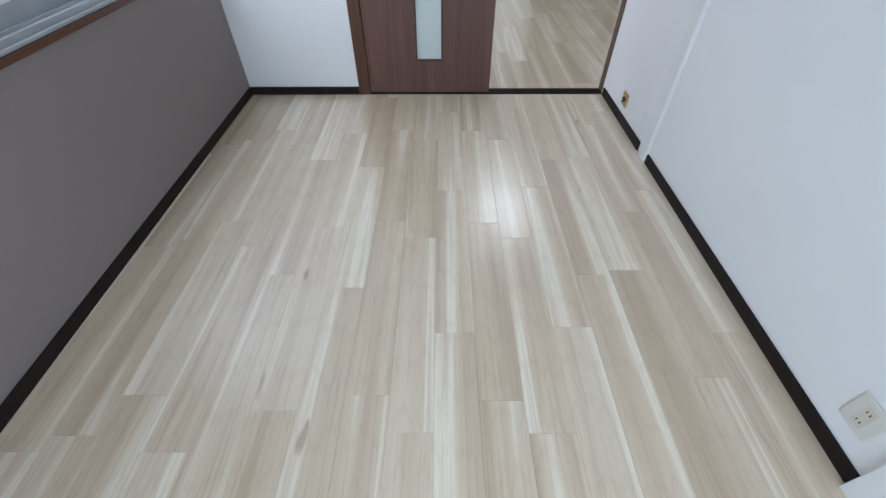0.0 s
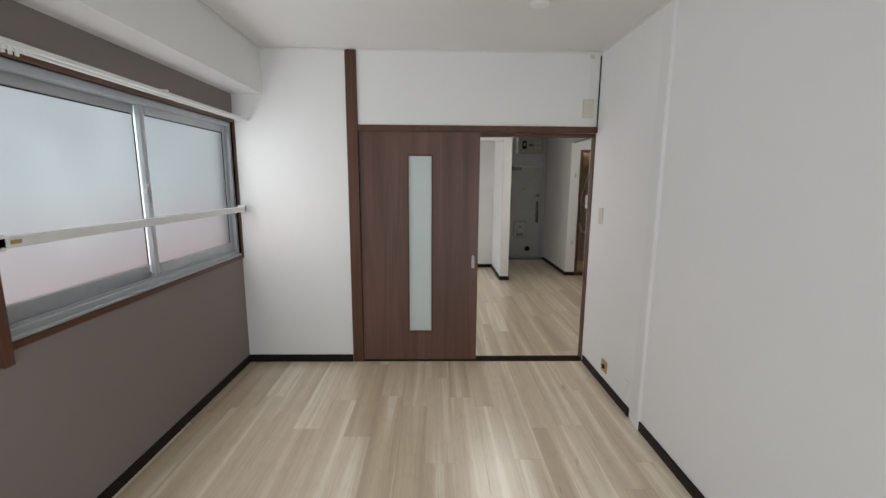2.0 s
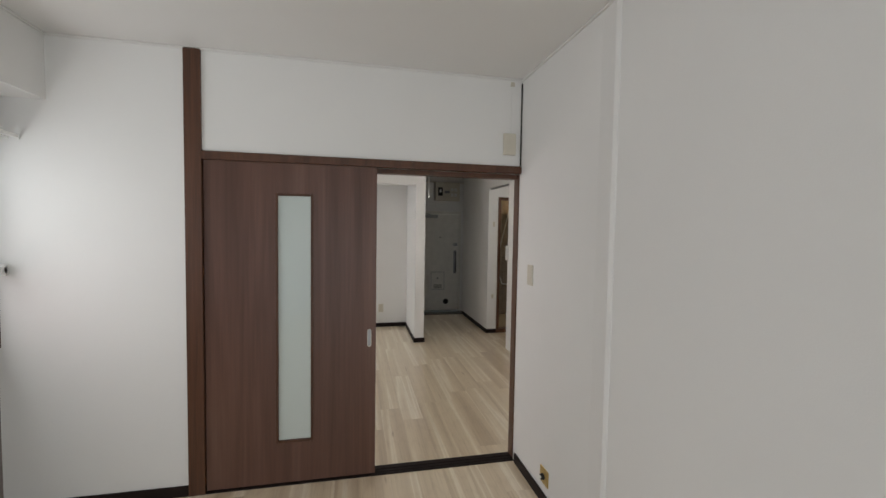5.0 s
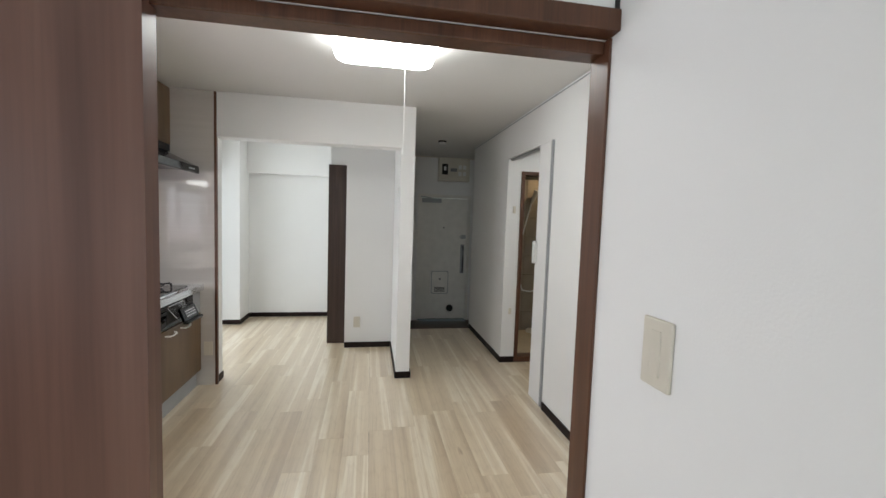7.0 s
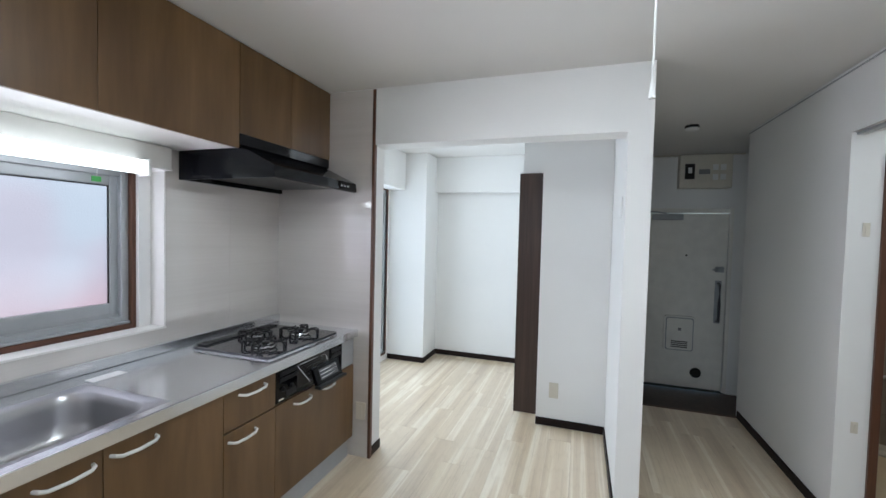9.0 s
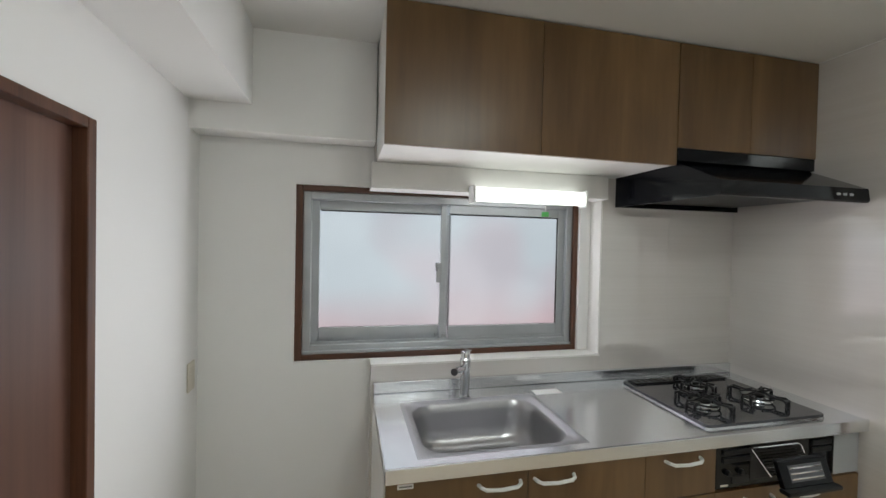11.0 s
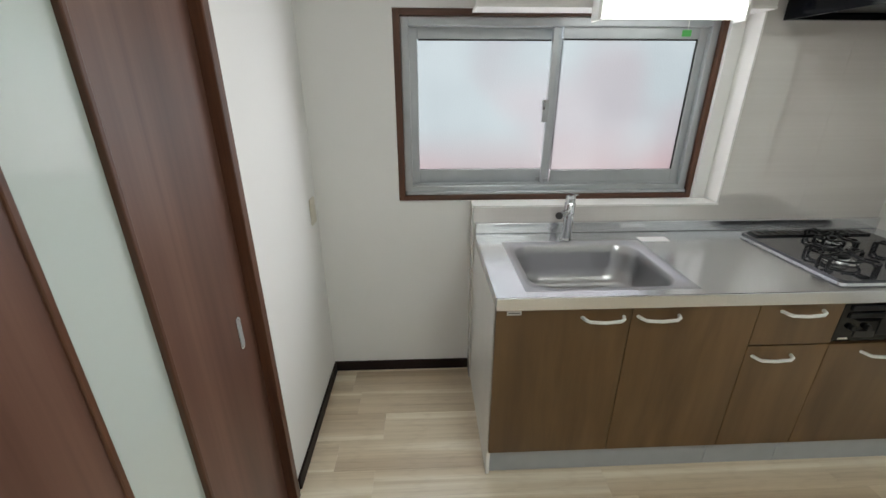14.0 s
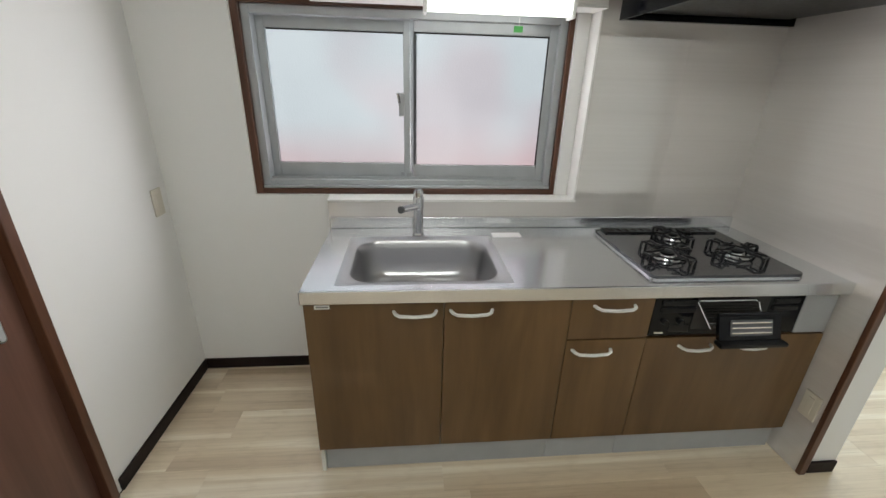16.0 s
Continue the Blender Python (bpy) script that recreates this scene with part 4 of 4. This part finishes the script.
# ---- entrance ----
fd = thing("door_3", (1.92, 8.86, -0.13), "ivory painted steel front door, closed", "door", kind="structure")
part("door_panel", box(1.53, 2.295, 8.862, 8.90, -0.128, 1.775, 0.003), M_IVORY, fd)
for b in ((1.50, 1.528, 8.84, 8.91, -0.14, 1.83), (2.30, 2.335, 8.84, 8.91, -0.14, 1.83), (1.528, 2.30, 8.84, 8.91, 1.78, 1.83)):
    part("door_frame", box(*b, bevel=0.003), M_IVORY, fd, "ivory painted steel frame")
pb = part("mail_slot_box", prism(rounded(1.72, 2.02, 0.262, 0.655, 0.03), 8.815, 8.862, "y", 0.004), M_IVORY, fd, "grey-ivory letter box cover")
part("cover_rim", prism(rounded(1.735, 2.005, 0.28, 0.64, 0.025), 8.811, 8.816, "y"), M_GREYP, pb)
part("cover_face", prism(rounded(1.745, 1.995, 0.29, 0.63, 0.022), 8.807, 8.812, "y"), M_IVORY, pb)
for k in range(4):
    part("vent_slot", box(1.79, 1.95, 8.8055, 8.8075, 0.315 + k * 0.02, 0.325 + k * 0.02), M_DARK, pb)
part("badge", box(1.855, 1.885, 8.8055, 8.8075, 0.50, 0.53), M_INK, pb)
hd = part("door_handle", tube([(2.225, 8.862, 1.03), (2.225, 8.80, 1.02), (2.225, 8.795, 0.82), (2.225, 8.80, 0.63), (2.225, 8.862, 0.62)], 0.014, 10), M_STEELD, fd, "worn dark metal pull handle")
part("backplate", box(2.195, 2.255, 8.855, 8.863, 0.60, 1.06, 0.004), M_GREYP, hd)
lk = part("lock", box(2.19, 2.27, 8.84, 8.863, 1.15, 1.21, 0.006), M_GREY, fd)
part("thumb_turn", rod((2.21, 8.84, 1.18), (2.15, 8.80, 1.18), 0.01), M_CHROME, lk)
part("closer", box(1.56, 1.86, 8.80, 8.862, 1.70, 1.765, 0.006), M_GREYP, fd, "grey door closer")
part("closer_arm", tube([(1.70, 8.81, 1.77), (1.60, 8.80, 1.785), (1.54, 8.84, 1.79)], 0.008, 6), M_GREYP, fd)
part("peephole", rod((1.915, 8.855, 1.32), (1.915, 8.864, 1.32), 0.01), M_DARK, fd)
part("vent_knob", rod((2.05, 8.84, 0.04), (2.05, 8.863, 0.04), 0.05, 0.055), M_DARK, fd, "black round air valve")

bk = thing("breaker_box", (2.03, 8.8, 2.04), "cream plastic breaker box with a black main switch", "breaker box")
part("case", box(1.79, 2.275, 8.74, 8.85, 2.035, 2.385, 0.01), M_CREAMPL, bk)
part("main_switch", box(1.84, 1.93, 8.728, 8.742, 2.13, 2.29, 0.003), M_DARK, bk, "black main breaker")
part("main_toggle", box(1.868, 1.902, 8.72, 8.73, 2.19, 2.25, 0.003), M_WHITEPL, bk)
part("breaker_row", box(1.97, 2.07, 8.732, 8.742, 2.18, 2.23, 0.002), M_INK, bk)
for x in (2.12, 2.19):
    for z in (2.12, 2.22):
        part("breaker", box(x - 0.025, x + 0.025, 8.734, 8.742, z, z + 0.06, 0.002), M_WHITEPL, bk)
solid("picture_rail", box(1.156, 2.40, 8.80, 8.85, 2.39, 2.399), M_CREAMPL, "cream board above the breaker box", "board")

# ---- washroom and bath ----
ac = thing("washroom_sliding_panel", (XH, 5.56, 0), "white narrow folding door panel, half open, with white handle", "door")
part("panel", box(XH - 0.016, XH + 0.012, 5.455, 5.665, 0.012, 2.052, 0.004), M_WHITE, ac)
part("edge_strip", box(XH - 0.018, XH + 0.012, 5.43, 5.453, 0.012, 2.056, 0.003), M_GREYP, ac, "grey edge strip")
part("handle", prism(rounded(5.625, 5.66, 1.11, 1.29, 0.017), XH - 0.045, XH - 0.012, "x", 0.004), M_WHITEPL, ac, "white plastic handle")
strip("trim_washroom_track", [(XH + 0.02, XH + 0.06, 5.43, 6.47, 2.045, 2.059)], M_GREYP, "grey folding door track")
bf = thing("door_4", (2.6, 6.51, 0), "dark brown bathroom door frame, open", "door frame", kind="structure")
for b in ((2.262, 2.30, 6.457, 6.585, 0, 1.945), (2.93, 2.965, 6.457, 6.585, 0, 1.945), (2.30, 2.93, 6.457, 6.585, 1.91, 1.945), (2.30, 2.93, 6.457, 6.585, 0, 0.055)):
    part("door_frame", box(*b, bevel=0.003), M_BROWN, bf)
YB = 7.50   # bathroom back wall
wall("wall_bath", [(2.16, 2.245, 6.57, YB + 0.1, 0.0, 2.1), (3.7, 3.8, 6.57, YB + 0.1, 0, 2.1), (2.245, 3.7, YB, YB + 0.1, 0, 2.1), (2.965, 3.7, 6.57, 6.59, 0, 2.1)], M_DARK, "dark grouted bed behind the beige bathroom tiles")
wall("floor_bath", [(2.245, 3.7, 6.585, YB, -0.02, 0.045)], M_TUB, "cream moulded bathroom floor")
wall("ceiling_bath", [(2.16, 3.8, 6.57, YB + 0.1, 2.1, 2.15)], M_WHITE, "white bathroom ceiling panel")
TS = 0.242
tile_back = box(0.0015, TS - 0.0015, -0.006, 0.0, 0.0015, TS - 0.0015, 0.001, 1)
tile_side = box(0.0, 0.006, 0.0015, TS - 0.0015, 0.0015, TS - 0.0015, 0.001, 1)
tile_home = bpy.data.objects["wall_bath"]


def tiles(bm, spots):
    me = bpy.data.meshes.new("tile")
    bm.to_mesh(me)
    bm.free()
    me.materials.append(M_BATH)
    for spot in spots:
        ob = new("tile", me)
        ob.location = Vector(spot) - origin[tile_home]
        ob.parent = tile_home


tiles(tile_back, [(2.247 + TS * i, YB, 0.046 + TS * k) for i in range(6) for k in range(8)])
tiles(tile_side, [(2.245, YB - 0.007 - TS * (i + 1), 0.046 + TS * k) for i in range(3) for k in range(8)])

tub = thing("bathtub", (3.3, 7.05, 0.045), "cream plastic bathtub in the bathroom", "bathtub")
bm = bmesh.new()
prev = None
for inset, z in ((0.03, 0.046), (0.0, 0.58), (-0.006, 0.60), (-0.006, 0.618), (0.0, 0.625), (0.06, 0.625), (0.08, 0.60), (0.12, 0.2)):
    cur = [bm.verts.new((x, y, z)) for x, y in rounded(2.95 + inset, 3.685 - inset, 6.66 + inset, YB - 0.018 - inset, 0.05)]
    if prev:
        for i in range(len(cur)):
            j = (i + 1) % len(cur)
            bm.faces.new((prev[i], prev[j], cur[j], cur[i]))
    prev = cur
bm.faces.new(prev)
part("shell", bm, M_TUB, tub)
YS = YB - 0.007
sh = thing("shower_set", (3.0, YS, 0.6), "chrome bath mixer with a white shower hose", "shower")
part("mixer", rod((2.98, YS - 0.05, 0.70), (3.2, YS - 0.05, 0.70), 0.025), M_CHROME, sh)
part("wall_union", rod((3.09, YS, 0.70), (3.09, YS - 0.05, 0.70), 0.02), M_CHROME, sh)
part("tap_handle", rod((2.955, YS - 0.05, 0.70), (2.985, YS - 0.05, 0.70), 0.03, 0.026, 10), M_CREAMPL, sh)
part("spout", tube([(3.09, YS - 0.05, 0.70), (3.09, YS - 0.14, 0.72), (3.09, YS - 0.2, 0.69)], 0.012), M_CHROME, sh)
part("hose", tube([(3.02, YS - 0.06, 0.68), (2.98, YS - 0.1, 0.665), (2.9, YS - 0.1, 0.60), (2.8, YS - 0.08, 0.565), (2.7, YS - 0.06, 0.58), (2.64, YS - 0.05, 0.75), (2.66, YS - 0.04, 1.2), (2.78, YS - 0.04, 1.7)], 0.009, 8), M_WHITEPL, sh, "white shower hose")
part("shower_head", rod((2.78, YS - 0.05, 1.68), (2.82, YS - 0.1, 1.84), 0.016, 0.036), M_CREAMPL, sh)
part("holder", box(2.77, 2.82, YS - 0.06, YS, 1.70, 1.75, 0.008), M_INK, sh, "dark shower head holder")
wl_ = thing("washroom_lamp", (2.95, 5.8, 2.34), "lit round white washroom ceiling lamp", "ceiling lamp")
part("base", lathe([(0.13, H), (0.13, 2.38)], (2.95, 5.8)), M_WHITEPL, wl_)
part("cover", lathe([(0.125, 2.38), (0.12, 2.355), (0.08, 2.34)], (2.95, 5.8)), M_DIFF2, wl_, "glowing white cover")
cs = thing("corner_shelf", (3.15, YS - 0.05, 1.80), "small white shelf on the bathroom tiles", "shelf")
part("tray", box(3.04, 3.3, YS - 0.1, YS, 1.80, 1.815, 0.004), M_WHITEPL, cs)
part("lip", box(3.04, 3.3, YS - 0.104, YS - 0.1, 1.80, 1.84, 0.001), M_WHITEPL, cs)
so = thing("soap_dish", (2.86, 7.38, 0.045), "beige stool foot on the bathroom floor", "soap dish")
part("dish", lathe([(0.07, 0.046), (0.075, 0.06), (0.06, 0.085)], (2.84, 7.40), 20), M_CREAMPL, so)
bl = thing("bath_lamp", (3.0, 7.28, 2.03), "warm lit bathroom ceiling lamp", "lamp")
part("base", lathe([(0.09, 2.1), (0.09, 2.08)], (3.0, 7.28)), M_WHITEPL, bl)
part("globe", lathe([(0.085, 2.08), (0.08, 2.05), (0.05, 2.035)], (3.0, 7.28)), M_BULB, bl, "glowing warm cover")

# ---- floors ----
PW, PL = 0.1585, 0.945
plank_mesh = {}


def plank(w, l):
    key = (round(w, 3), round(l, 3))
    if key not in plank_mesh:
        bm = box(0.0002, w - 0.0002, 0.0002, l - 0.0002, -0.012, 0.0, 0.0006, 1)
        bmesh.ops.recalc_face_normals(bm, faces=bm.faces[:])
        me = bpy.data.meshes.new("plank")
        bm.to_mesh(me)
        bm.free()
        me.materials.append(M_PLANK)
        plank_mesh[key] = me
    return plank_mesh[key]


def planked(name, x0, x1, y0, y1, label, known):
    bm = box(x0, x1, y0, y1, -0.1, -0.013)
    f = solid(name, bm, M_BASE, label, "floor", kind="structure", at=(0, 0, 0))
    k0 = math.floor((x0 - 0.0075) / PW)
    k1 = math.ceil((x1 - 0.0075) / PW)
    rng = random.Random(5)
    for k in range(k0, k1):
        a, b = max(x0, 0.0075 + k * PW), min(x1, 0.0075 + (k + 1) * PW)
        off = known.get(k, rng.random() * PL)
        if b - a < 0.004:
            continue
        y = off + PL * math.floor((y0 - off) / PL)
        while y < y1 - 0.004:
            c, d = max(y, y0), min(y + PL, y1)
            if d - c > 0.004:
                ob = new("plank", plank(b - a, d - c))
                ob.location = (a, c, 0)
                ob.parent = f
            y += PL
    return f


planked("floor_bedroom", XL, XRF, -0.6, YP - 0.004, "pale ash-look wood plank floor with cream streaks", {0: 0.205, 1: 0.87, 2: 0.757, -1: 0.76, -5: 0.516, -4: 0.837})
planked("floor_kitchen", -1.31, 1.117, YK + 0.004, 8.55, "pale ash-look wood plank floor with cream streaks", {})
planked("floor_hall", 1.117, XH + 0.14, YK + 0.004, 7.80, "pale ash-look wood plank floor with cream streaks in the hall", {})
planked("floor_washroom", XH + 0.14, 3.5, 5.41, 6.472, "pale ash-look wood plank floor in the washroom", {})
wall("floor_entrance", [(1.156, 2.45, 7.80, 8.85, -0.3, -0.15)], M_GENKAN, "dark brown tiled sunken entrance floor")
strip("trim_entrance_step", [(1.156, 2.24, 7.795, 7.84, -0.15, 0.002)], M_BROWN, "dark brown timber step edge at the entrance")
